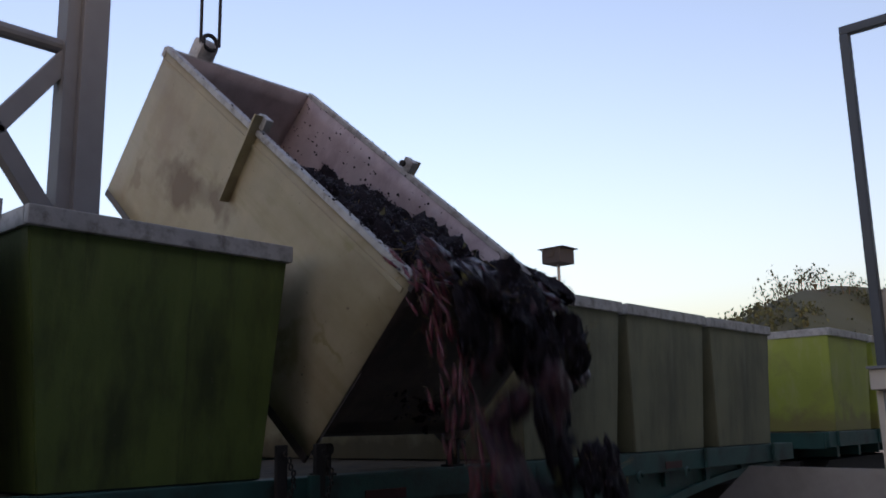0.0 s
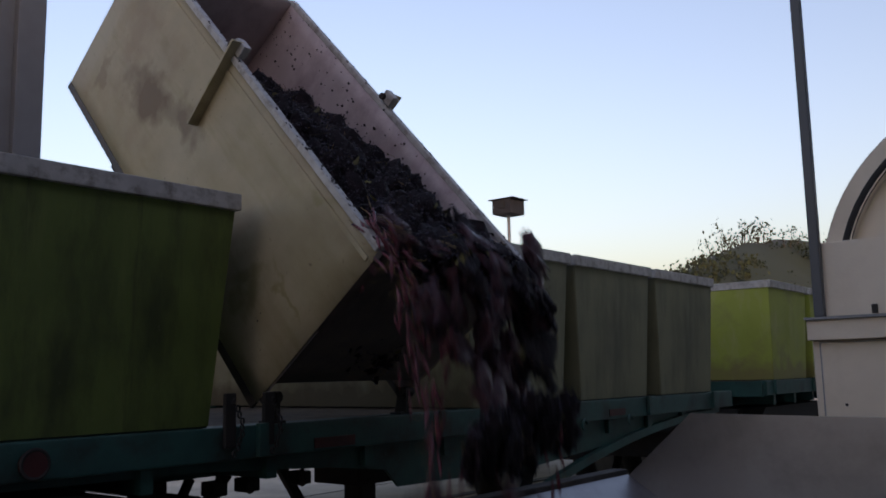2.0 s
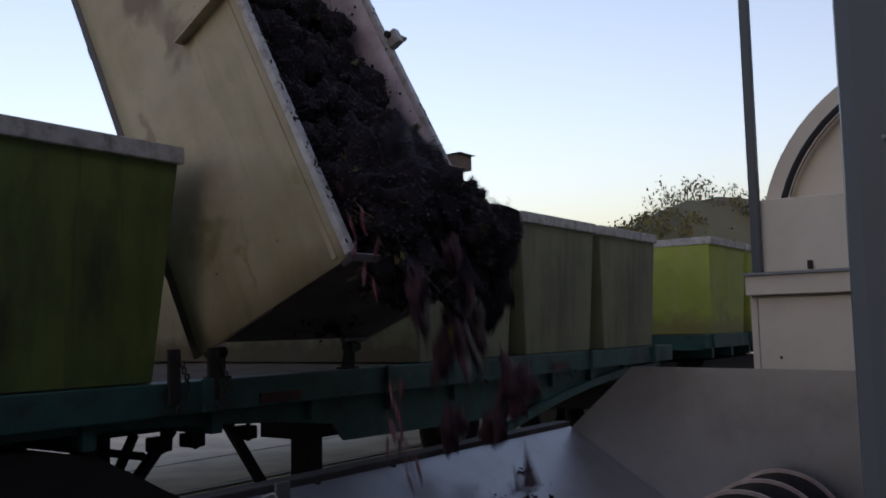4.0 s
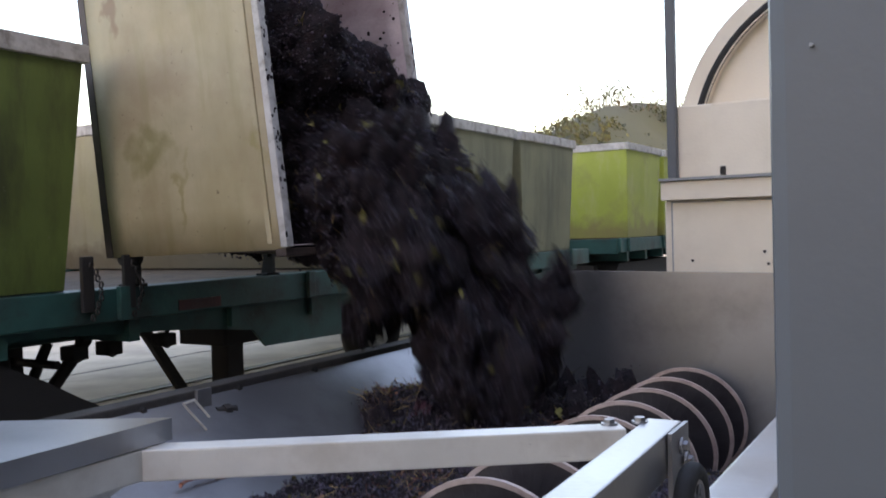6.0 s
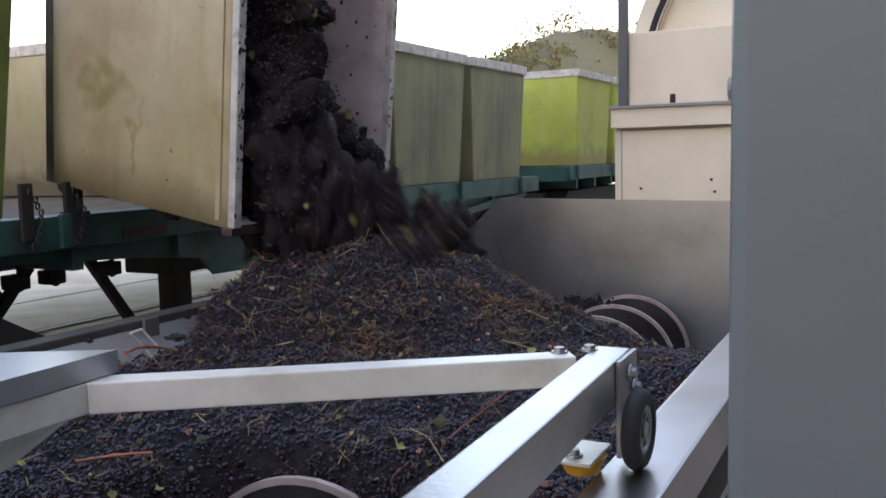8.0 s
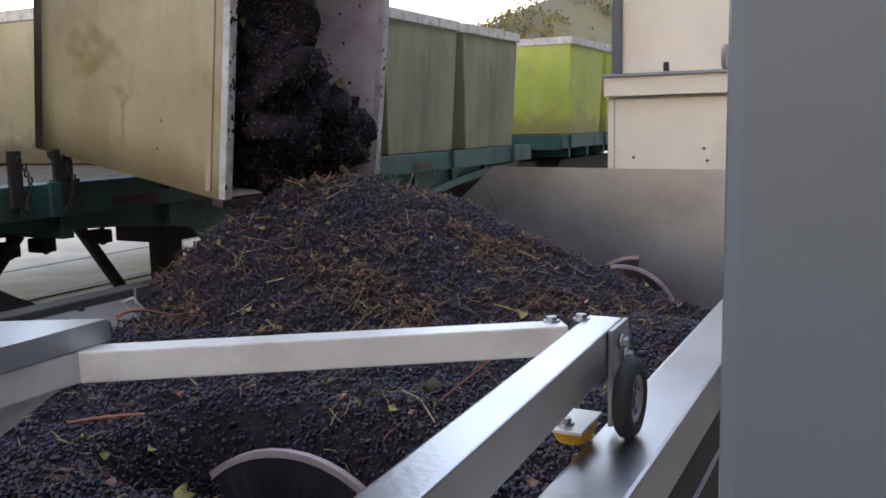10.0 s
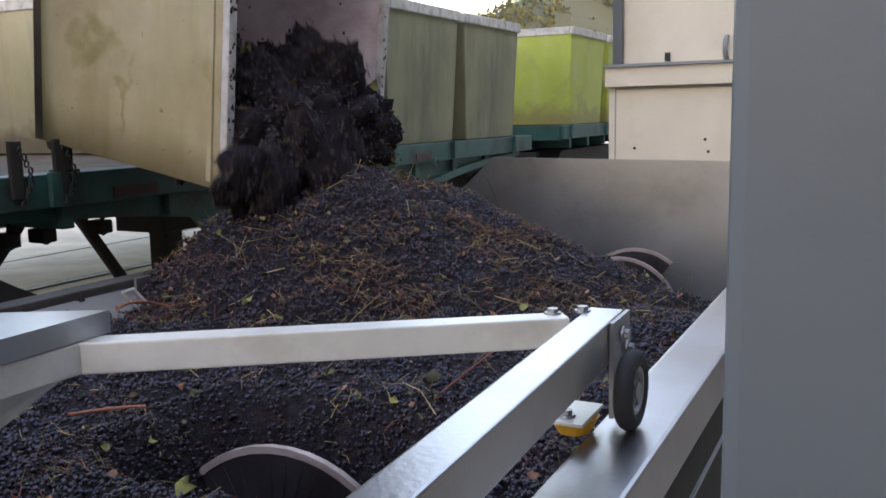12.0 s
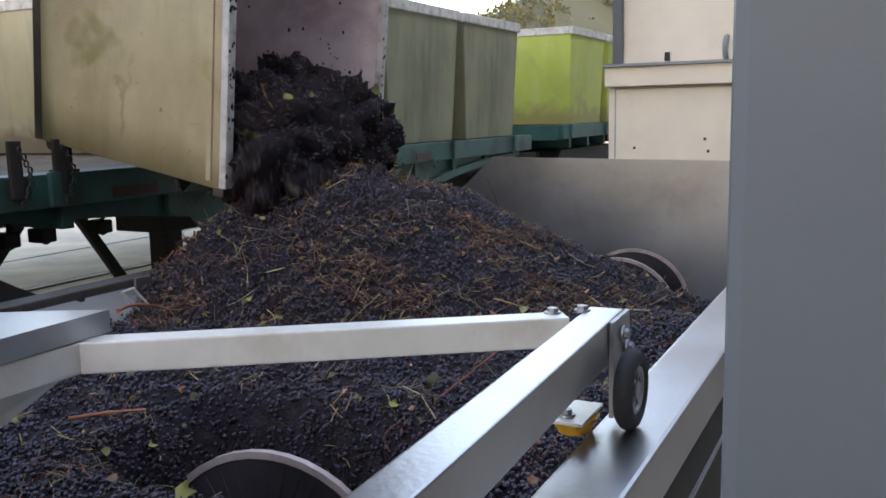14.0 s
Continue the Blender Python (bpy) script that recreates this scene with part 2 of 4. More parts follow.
def pebbled(m, scale=110.0):
    """Rounds the relief of a material into berry-sized bumps."""
    nt = m.node_tree
    b = nt.nodes["Principled BSDF"]
    tc, vo, bp = nt.nodes.new("ShaderNodeTexCoord"), nt.nodes.new("ShaderNodeTexVoronoi"), nt.nodes.new("ShaderNodeBump")
    vo.inputs["Scale"].default_value = scale
    wn2, ad = nt.nodes.new("ShaderNodeTexNoise"), nt.nodes.new("ShaderNodeVectorMath")
    wn2.inputs["Scale"].default_value, wn2.inputs["Detail"].default_value = 25.0, 6
    ad.operation = "MULTIPLY_ADD"
    ad.inputs[1].default_value = (0.06, 0.06, 0.06)
    nt.links.new(tc.outputs["Object"], wn2.inputs["Vector"])
    nt.links.new(wn2.outputs["Color"], ad.inputs[0])
    nt.links.new(tc.outputs["Object"], ad.inputs[2])
    nt.links.new(ad.outputs[0], vo.inputs["Vector"])
    bp.invert = True
    bp.inputs["Strength"].default_value, bp.inputs["Distance"].default_value = 0.7, 0.010
    nt.links.new(vo.outputs["Distance"], bp.inputs["Height"])
    nt.links.new(bp.outputs[0], b.inputs["Normal"])


pebbled(M_PULP)
pebbled(M_VEIL)

# ---- helpers for meshes ----
def empty(name, m=None, label="", category="", group="", kind=""):
    ob = new(name)
    ob.empty_display_size = 0.1
    if m is not None:
        ob.matrix_world = m
    return tagged(ob, label, category, group, kind)


def part(name, bm, material, parent=None, label="", smooth=False, at=None):
    me = bpy.data.meshes.new(name)
    bm.normal_update()
    bm.to_mesh(me)
    bm.free()
    me.materials.append(material)
    if smooth:
        me.polygons.foreach_set("use_smooth", [True] * len(me.polygons))
    ob = new(name, me)
    if parent is not None:
        ob.parent = parent
    if at is not None:
        ob.matrix_basis = at
    if label:
        ob["label"] = label
    return ob


def box(x0, x1, y0, y1, z0, z1, bevel=0.0, bm=None):
    bm = bm or bmesh.new()
    r = bmesh.ops.create_cube(bm, size=1)
    for v in r["verts"]:
        v.co = Vector((x0 + (v.co.x + 0.5) * (x1 - x0), y0 + (v.co.y + 0.5) * (y1 - y0), z0 + (v.co.z + 0.5) * (z1 - z0)))
    if bevel:
        es = list({e for v in r["verts"] for e in v.link_edges})
        bmesh.ops.bevel(bm, geom=es, offset=bevel, segments=2, profile=0.6, affect="EDGES")
    return bm


def rod(a, b, r, bm=None, n=12, r2=None):
    bm = bm or bmesh.new()
    a, b = Vector(a), Vector(b)
    d = b - a
    m = Matrix.Translation((a + b) / 2) @ d.to_track_quat("Z", "Y").to_matrix().to_4x4()
    bmesh.ops.create_cone(bm, cap_ends=True, segments=n, radius1=r, radius2=r if r2 is None else r2, depth=d.length, matrix=m)
    return bm


def bar(a, b, w, h, bevel=0.004, bm=None):
    """A square bar from a to b: w across (level), h high."""
    bm = bm or bmesh.new()
    a, b = Vector(a), Vector(b)
    d = (b - a).normalized()
    side = d.cross(Vector((0, 0, 1)))
    side = side.normalized() if side.length > 1e-4 else Vector((1, 0, 0))
    up = side.cross(d)
    m = Matrix((side, up, d)).transposed().to_4x4()
    r = bmesh.ops.create_cube(bm, size=1, matrix=Matrix.Translation((a + b) / 2) @ m @ Matrix.Diagonal((w, h, (b - a).length, 1)))
    if bevel:
        es = list({e for v in r["verts"] for e in v.link_edges})
        bmesh.ops.bevel(bm, geom=es, offset=bevel, segments=2, profile=0.6, affect="EDGES")
    return bm


def poly(pts, thick, bm=None):
    """A plate from a closed outline of 3D points, thickened along its normal (both ways)."""
    bm = bm or bmesh.new()
    pts = [Vector(p) for p in pts]
    n = (pts[1] - pts[0]).cross(pts[2] - pts[0]).normalized() * thick / 2
    va = [bm.verts.new(p + n) for p in pts]
    vb = [bm.verts.new(p - n) for p in pts]
    bm.faces.new(va)
    bm.faces.new(vb[::-1])
    k = len(pts)
    for i in range(k):
        bm.faces.new((va[i], vb[i], vb[(i + 1) % k], va[(i + 1) % k]))
    return bm


def ring(r, t, m, bm=None, seg=24, tube=8, a0=0.0, a1=2 * math.pi):
    """A torus or part of one about the local z axis."""
    bm = bm or bmesh.new()
    full = abs(a1 - a0 - 2 * math.pi) < 1e-6
    rows = []
    for i in range(seg if full else seg + 1):
        a = a0 + (a1 - a0) * i / seg
        rows.append([bm.verts.new(m @ Vector(((r + t * math.cos(b)) * math.cos(a), (r + t * math.cos(b)) * math.sin(a), t * math.sin(b)))) for b in (2 * math.pi * j / tube for j in range(tube))])
    for i in range(len(rows) if full else len(rows) - 1):
        for j in range(tube):
            p, q = rows[i], rows[(i + 1) % len(rows)]
            bm.faces.new((p[j], q[j], q[(j + 1) % tube], p[(j + 1) % tube]))
    return bm


def bolt(r, h, m, bm=None):
    bm = bm or bmesh.new()
    bmesh.ops.create_cone(bm, cap_ends=True, segments=6, radius1=r, radius2=r * 0.95, depth=h, matrix=m @ Matrix.Translation((0, 0, h / 2 + 0.002)))
    bmesh.ops.create_cone(bm, cap_ends=True, segments=14, radius1=r * 1.5, radius2=r * 1.4, depth=0.003, matrix=m @ Matrix.Translation((0, 0, 0.001)))
    return bm


def sheet(p00, p10, p11, p01, thick, dent=0.0, nx=8, ny=8, seed=0.0):
    """A thick metal sheet between four corners, a little dented."""
    bm = bmesh.new()
    a, b, c, d = (Vector(p) for p in (p00, p10, p11, p01))
    n = (b - a).cross(d - a).normalized()
    g = [[], []]
    for s in (0, 1):
        for j in range(ny + 1):
            for i in range(nx + 1):
                u, v = i / nx, j / ny
                p = (a * (1 - u) + b * u) * (1 - v) + (d * (1 - u) + c * u) * v
                w = math.sin(math.pi * u) * math.sin(math.pi * v)
                q = p + n * (dent * w * (0.5 + 1.6 * noise.noise(p * 2.2 + Vector((seed, 0, 0)))) + (s - 0.5) * thick)
                g[s].append(bm.verts.new(q))
    k = nx + 1
    for s in (0, 1):
        for j in range(ny):
            for i in range(nx):
                q = (g[s][j * k + i], g[s][j * k + i + 1], g[s][(j + 1) * k + i + 1], g[s][(j + 1) * k + i])
                bm.faces.new(q if s else q[::-1])
    edge = [j for j in range(nx + 1)] + [j * k + nx for j in range(1, ny + 1)] + [ny * k + i for i in range(nx - 1, -1, -1)] + [j * k for j in range(ny - 1, 0, -1)]
    for i, e in enumerate(edge):
        f = edge[(i + 1) % len(edge)]
        bm.faces.new((g[0][e], g[0][f], g[1][f], g[1][e]))
    return bm


# ---- ground and far things ----
def build_ground():
    bm = bmesh.new()
    bmesh.ops.create_grid(bm, x_segments=40, y_segments=40, size=1500)
    tagged(part("ground", bm, M_CONC), "pale dusty concrete yard stained by use", "ground", kind="structure")
    bm = box(-6, 14, 6.9, 7.05, -0.02, 0.012)
    tagged(part("drain_channel", bm, M_GRATE), "long iron drain grate set in the yard", "drain", kind="structure")
    bm = box(-6, 14, 8.6, 8.62, -0.02, 0.006)
    tagged(part("yard_joint", bm, M_GRATE), "dark joint between slabs of the yard", "joint", kind="structure")


def build_shade_wall():
    # added out of view behind the camera; blocks sky light from the south
    bm = box(-30.0, 30, -3.9, -3.5, -0.05, 9.0)
    tagged(part("wall_south", bm, M_WALL), "plain dark wall added out of view to shade the yard", "wall", kind="structure")


def build_hill():
    bm = bmesh.new()
    n, k = 70, 26
    vs = []
    for j in range(k):
        for i in range(n):
            x = 60 + 130 * j / (k - 1)
            y = -90 + 260 * i / (n - 1)
            peak = 14.2 * math.exp(-(((y - 37) / 13.0) ** 2)) + 10.0 * math.exp(-(((y - 68) / 36.0) ** 2)) + 16 * math.exp(-(((y + 15) / 30.0) ** 2))
            rise = math.sin(min(1.0, j / (k * 0.55)) * math.pi / 2)
            z = peak * rise + 1.2 * noise.noise(Vector((x * 0.08, y * 0.1, 3))) + 0.5 * noise.noise(Vector((x * 0.4, y * 0.4, 7))) - 0.6
            vs.append(bm.verts.new((x, y, z)))
    for j in range(k - 1):
        for i in range(n - 1):
            bm.faces.new((vs[j * n + i], vs[(j + 1) * n + i], vs[(j + 1) * n + i + 1], vs[j * n + i + 1]))
    tagged(part("backdrop_hill", bm, M_HILL, smooth=True), "low dusky hill covered in dry scrub", "hill", kind="structure")


def leaves(bm, c, r, n, size, rnd):
    for _ in range(n):
        p = Vector(c) + Vector((rnd.gauss(0, 1), rnd.gauss(0, 1), rnd.gauss(0, 0.8))) * r * 0.55
        q = Euler((rnd.uniform(0, 6), rnd.uniform(0, 6), rnd.uniform(0, 6))).to_matrix()
        s = size * rnd.uniform(0.6, 1.4)
        v = [bm.verts.new(p + q @ Vector(w) * s) for w in ((-1, 0, 0), (0, -0.55, 0.15), (1, 0, 0), (0, 0.55, 0.15))]
        bm.faces.new(v)


def build_tree(base, h, spread, seed, dense):
    rnd = random.Random(seed)
    th = empty("tree", Matrix.Translation(base), "sparse dark tree on the ridge of the hill", "tree", group="ridge trees")
    bm = rod((0, 0, -1), (0, 0, h * 0.5), 0.035 * h, n=8, r2=0.02 * h)
    cr = bmesh.new()
    for i in range(9):
        a = rnd.uniform(0, 6.28)
        tip = Vector((math.cos(a) * spread * rnd.uniform(0.2, 1), math.sin(a) * spread * rnd.uniform(0.2, 1), h * rnd.uniform(0.55, 1.0)))
        rod((0, 0, h * rnd.uniform(0.2, 0.45)), tip, 0.014 * h, bm, 6, 0.004 * h)
        leaves(cr, tip, spread * 0.36, dense * 2, 0.026 * h, rnd)
        leaves(cr, tip * 0.82, spread * 0.30, dense, 0.024 * h, rnd)
    part("trunk", bm, M_BARK, th)
    part("crown", cr, M_LEAF, th)


def build_scrub():
    rnd = random.Random(5)
    bm = bmesh.new()
    for i in range(520):
        y, x = rnd.uniform(18, 75), rnd.uniform(74, 100)
        peak = 14.2 * math.exp(-(((y - 37) / 13.0) ** 2)) + 10.0 * math.exp(-(((y - 68) / 36.0) ** 2))
        j = (x - 60) / 130 * 25
        z = peak * math.sin(min(1.0, j / (26 * 0.55)) * math.pi / 2)
        leaves(bm, (x, y, z + 0.3), rnd.uniform(0.5, 1.1), 20, 0.24, rnd)
    tagged(part("hillside_scrub", bm, M_LEAF), "dull green brush over the hillside", "scrub", kind="stuff")


def build_owl_box():
    th = empty("owl_box", Matrix.Translation((17.75, 12.10, 0.33)), "dark wooden owl box on a tall thin pole", "nest box")
    part("pole", rod((0, 0, -0.33), (0, 0, 5.0), 0.04), M_TANKGREY, th)
    part("box", box(-0.3, 0.3, -0.27, 0.27, 4.98, 5.34, 0.01), M_BOX, th)
    part("roof", box(-0.34, 0.34, -0.37, 0.37, 5.342, 5.355), M_BOX, th)
    part("entrance_plate", box(-0.32, -0.303, -0.09, 0.09, 5.12, 5.27), M_DARK, th)


def build_far_post():
    th = empty("utility_post", Matrix.Translation((40, 21.5, 0)), "thin distant post above the bins", "post")
    part("pole", rod((0, 0, 0), (0, 0, 7.0), 0.06), M_TANKGREY, th)
    part("crossarm", box(-0.05, 0.05, -0.3, 0.3, 6.7, 6.78), M_TANKGREY, th)


# ---- bins ----
BL, BW, BH = 1.2, 2.6, 1.045
RAIL_Y, RAIL_Z = 3.28, 1.29


def build_bin(name, paint, label, group, rim=M_RIM, length=BL, seed=0.0, taper=0.08, ends=None):
    """A gondola bin. Origin at the foot of the near wall's end; x along the trailer, y across it, z up."""
    th = empty(name, None, label, "grape bin", group)
    t, e = 0.035, taper
    top, L = BH, length
    # corners: base and rim
    b = [(e, 0, 0), (L - e, 0, 0), (L - e, BW, 0), (e, BW, 0)]
    r = [(0, -t, top), (L, -t, top), (L, BW + t, top), (0, BW + t, top)]
    names = ("side_panel", "end_panel", "side_panel", "end_panel")
    for i in range(4):
        k = (i + 1) % 4
        part(names[i], sheet(b[i], b[k], r[k], r[i], 0.012, 0.012, seed=seed + i * 3.1), paint if i % 2 == 0 or ends is None else ends, th, smooth=False)
    part("floor_panel", sheet(b[3], b[2], b[1], b[0], 0.012, 0.0, 4, 4), M_DARK, th)
    h = 0.078
    o = 0.012
    part("rim_rail", box(-o, L + o, -t - 0.03, -t + 0.012, top - h, top, 0.006), rim, th)
    part("rim_rail", box(-o, L + o, BW + t - 0.012, BW + t + 0.03, top - h, top, 0.006), rim, th)
    part("rim_rail", box(-o, 0.02, -t + 0.014, BW + t - 0.014, top - h, top, 0.006), rim, th)
    part("rim_rail", box(L - 0.02, L + o, -t + 0.014, BW + t - 0.014, top - h, top, 0.006), rim, th)
    return th


def build_bins():
    g = build_bin("grape_bin", M_GREEN, "weathered green steel grape bin with a grey rim", "bins on the trailer", seed=1, taper=0.115)
    g.matrix_world = pose(1.335, RAIL_Y, RAIL_Z)
    copy_thing(g, pose(0.02, RAIL_Y, RAIL_Z))
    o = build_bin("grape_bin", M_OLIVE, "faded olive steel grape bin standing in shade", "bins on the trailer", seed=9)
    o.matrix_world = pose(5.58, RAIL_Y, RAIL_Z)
    # cream ends stand for brighter light on the olive paint, put into the colour
    first = build_bin("grape_bin", M_OLIVE, "olive steel grape bin, its stained end coloured cream as if lit", "bins on the trailer", seed=11, ends=M_CREAMFAR)
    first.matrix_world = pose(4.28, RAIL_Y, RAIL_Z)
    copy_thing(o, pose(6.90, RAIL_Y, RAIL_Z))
    f = build_bin("grape_bin", M_LIME, "bright lime green grape bin with a rust-stained foot", "bins on the second trailer", length=1.25, seed=4)
    f.matrix_world = pose(9.45, 3.2, 1.37)
    copy_thing(f, pose(10.85, 3.2, 1.37))
    c = build_bin("grape_bin", M_CREAMFAR, "stained cream steel grape bin on the far trailer", "bins behind", seed=6)
    c.matrix_world = pose(3.95, 6.3, 1.24)
    copy_thing(c, pose(5.25, 6.3, 1.24))
    copy_thing(c, pose(2.65, 6.3, 1.24))


# ---- trailers ----
def build_trailer(x0, x1, y0, z, label, legs=True, wheels=()):
    th = empty("flatbed_trailer", pose(0, y0, z), label, "trailer")
    w = 2.6
    part("side_rail", box(x0, x1, -0.04, 0.10, -0.155, -0.008, 0.008), M_TEAL, th)
    part("side_rail", box(x0, x1, w - 0.10, w + 0.04, -0.155, -0.008, 0.008), M_TEAL, th)
    n = int((w - 0.2) / 0.2)
    for i in range(n):
        part("deck_plank", box(x0, x1, 0.105 + i * 0.2, 0.295 + i * 0.2, -0.06, -0.012), M_WOOD, th)
    for y in (0.55, w - 0.75):
        part("main_beam", box(x0, x1, y, y + 0.2, -0.29, -0.065, 0.01), M_TEAL, th)
    x = x0 + 0.3
    while x < x1:
        part("cross_member", box(x, x + 0.06, 0.0, w, -0.26, -0.16), M_TEAL, th)
        x += 0.66
    x = x0 + 0.2
    while x < x1:
        part("stake_pocket", box(x, x + 0.055, -0.07, -0.042, -0.15, 0.0, 0.004), M_TEAL, th)
        x += 1.32
    if legs:
        for y in (0.62, w - 0.75):
            leg = part("landing_leg", box(2.54, 2.65, y, y + 0.11, -z + 0.06, -0.295, 0.006), M_DARK, th)
            part("foot", box(2.47, 2.72, y - 0.05, y + 0.16, -z + 0.003, -z + 0.06), M_DARK, leg)
            part("leg_brace", bar((2.66, y + 0.05, -0.72), (3.05, y + 0.05, -0.30), 0.05, 0.05), M_DARK, th)
            part("leg_brace", bar((2.66, y + 0.05, -0.60), (2.82, y + 0.05, -0.30), 0.04, 0.04), M_DARK, th)
        part("strut", bar((3.45, 0.7, -0.30), (3.85, 0.62, -0.95), 0.06, 0.05), M_DARK, th)
        part("support_box", box(3.86, 4.22, 0.48, 0.86, -0.44, -0.295, 0.01), M_DARK, th)
        part("support_leg", box(3.96, 4.10, 0.56, 0.70, -1.05, -0.442, 0.01), M_DARK, th)
        part("apron", poly([(1.0, 0.045, -0.158), (8.3, 0.045, -0.158), (8.3, 0.045, -0.20), (5.0, 0.045, -0.42), (3.72, 0.045, -0.40), (3.62, 0.045, -0.30), (3.2, 0.045, -0.25), (2.4, 0.045, -0.20), (1.0, 0.045, -0.18)], 0.02), M_TEAL, th, "grimy teal skirt plate")
        part("crank_shaft", rod((2.6, 0.3, -0.36), (2.6, 2.2, -0.36), 0.02), M_DARK, th)
        for x in (1.9, 2.35, 2.75, 2.95, 3.3):
            part("hose_coupling", ring(0.03, 0.013, pose(x, 0.35, -0.33, 90, 0, 20)), M_DARK, th)
            part("hanger", rod((x, 0.35, -0.30), (x, 0.35, -0.16), 0.012), M_DARK, th)
            part("valve_body", box(x - 0.05, x + 0.04, 0.32, 0.42, -0.36, -0.29, 0.01), M_DARK, th)
    for x in wheels:
        for y in (0.12, w - 0.42):
            wm = part("wheel", ring(0.36, 0.13, pose(x, y + 0.15, -z + 0.49, 90), seg=28, tube=10), M_RUBBER, th, smooth=True)
            part("rim", rod((x, y + 0.06, -z + 0.49), (x, y + 0.24, -z + 0.49), 0.25, n=24), M_WHITE, wm)
    return th


def build_trailers():
    w_far = 2.3
    t1 = build_trailer(-1.5, 8.45, RAIL_Y, RAIL_Z, "teal flatbed trailer with grimy landing gear, loaded with bins", wheels=(-0.9, 8.0))
    arch = [(0.85, 0.55), (0.92, 0.75), (1.15, 0.95), (1.45, 1.04), (1.75, 1.062), (1.95, 1.05), (2.17, 1.0), (2.35, 0.91), (2.52, 0.81), (2.75, 0.69), (2.95, 0.60), (2.95, 0.52), (2.4, 0.55), (1.2, 0.5)]
    for y in (0.28, w_far):
        part("mudguard", poly([(x, y, z - RAIL_Z) for x, z in arch], 0.5), M_RUBBER, t1, "black curved mudguard")
    lamp = part("side_lamp", rod((1.62, -0.075, -0.09), (1.62, -0.042, -0.09), 0.05, n=20), M_RED, t1, "dark red round reflector")
    part("lamp_ring", ring(0.052, 0.008, pose(1.62, -0.07, -0.09, 90)), M_DARK, lamp)
    part("reflector_strip", box(3.02, 3.30, -0.046, -0.042, -0.14, -0.09), M_RED, t1, "faded red reflective strip")
    part("reflector_strip", box(6.0, 6.25, -0.046, -0.042, -0.13, -0.08), M_RED, t1, "faded red reflective strip")
    for x in (5.0, 5.6, 6.3):
        part("hook", ring(0.035, 0.01, pose(x, -0.06, -0.17, 90), a0=0, a1=4.4, seg=12, tube=6), M_TEAL, t1)
    # curved brace under the tail of the bed
    bm = bmesh.new()
    rows = []
    for i in range(17):
        u = i / 16
        p = Vector((5.0 + 3.1 * u, 0.02, -0.62 + 0.42 * math.sin(u * math.pi / 2) ** 0.8))
        rows.append([bm.verts.new(p + Vector(q)) for q in ((0, -0.025, -0.03), (0, 0.025, -0.03), (0, 0.025, 0.03), (0, -0.025, 0.03))])
    for r0, r1 in zip(rows, rows[1:]):
        for k in range(4):
            bm.faces.new((r0[k], r1[k], r1[(k + 1) % 4], r0[(k + 1) % 4]))
    bm.faces.new(rows[0])
    bm.faces.new(rows[-1][::-1])
    part("curved_brace", bm, M_TEAL, t1)
    t2 = build_trailer(9.2, 14.5, 3.2, 1.37, "second teal trailer parked behind with lime bins", legs=False, wheels=(9.9, 11.1))
    # dark housings and block added to fill the shade under this bed
    for y in (0.12, 2.18):
        part("mudguard", poly([(x, y + 0.14, z) for x, z in ((9.25, -0.9), (9.25, -0.45), (9.5, -0.29), (11.6, -0.29), (11.9, -0.5), (11.9, -0.9))], 0.34), M_RUBBER, t2, "black block standing for shade round the wheels")
    part("underbed_shade_block", box(9.4, 12.4, 0.5, 2.1, -0.85, -0.295, 0.02), M_DARK, t2)
    part("tail_plate", box(9.17, 9.198, 0.0, 2.6, -0.17, -0.01, 0.004), M_TEAL, t2)
    part("tail_beam", box(9.25, 9.38, 0.3, 2.3, -0.55, -0.295, 0.01), M_DARK, t2)
    build_trailer(1.0, 13.5, 6.3, 1.24, "far trailer bed carrying cream bins", legs=False, wheels=(11.6, 12.6))


def build_chain(x, y, z):
    th = empty("tie_chain", pose(x, y, z), "short rusty chain hooked to the bed rail", "chain", group="tie chains")
    for i in range(9):
        a = i / 8
        px = 0.045 * math.sin(a * 3.1)
        part("link", ring(0.014, 0.0042, pose(px, -0.085 - 0.008 * (i % 2), 0.10 - 0.028 * i, 90, 90 * (i % 2), 20), seg=10, tube=5), M_DARK, th)
    part("stake", box(-0.03, 0.03, -0.066, -0.044, -0.1, 0.14, 0.006), M_DARK, th)


def build_gantry():
    """Steel lattice tower of the hoist, beyond the trailers' beds, with its two cables."""
    th = empty("hoist_tower", Matrix.Translation((2.9, 9.2, 0)), "grey steel lattice tower of the bin hoist", "hoist tower")
    part("post", box(1.30, 1.60, -0.2, 0.16, 0, 9.0, 0.01), M_TOWER, th)
    part("post", box(-0.55, -0.19, -0.2, 0.16, 0, 9.0, 0.01), M_TOWER, th)
    part("flange", box(1.15, 1.298, -0.12, 0.12, 0, 9.0), M_TOWER, th)
    for z in (1.9, 5.70, 9.0 - 0.2):
        part("crossbar", rod((-0.19, 0.02, z), (1.15, 0.02, z), 0.085), M_TOWER, th)
    for z in (4.60, 8.2):
        part("brace", bar((0.50, 0.02, z), (1.22, 0.02, z + 0.98), 0.16, 0.2, 0.01), M_TOWER, th)
        part("brace", bar((0.50, 0.02, z), (1.22, 0.02, z - 0.98), 0.16, 0.2, 0.01), M_TOWER, th)
        part("brace", bar((0.50, 0.02, z), (-0.22, 0.02, z + 0.98), 0.16, 0.2, 0.01), M_TOWER, th)
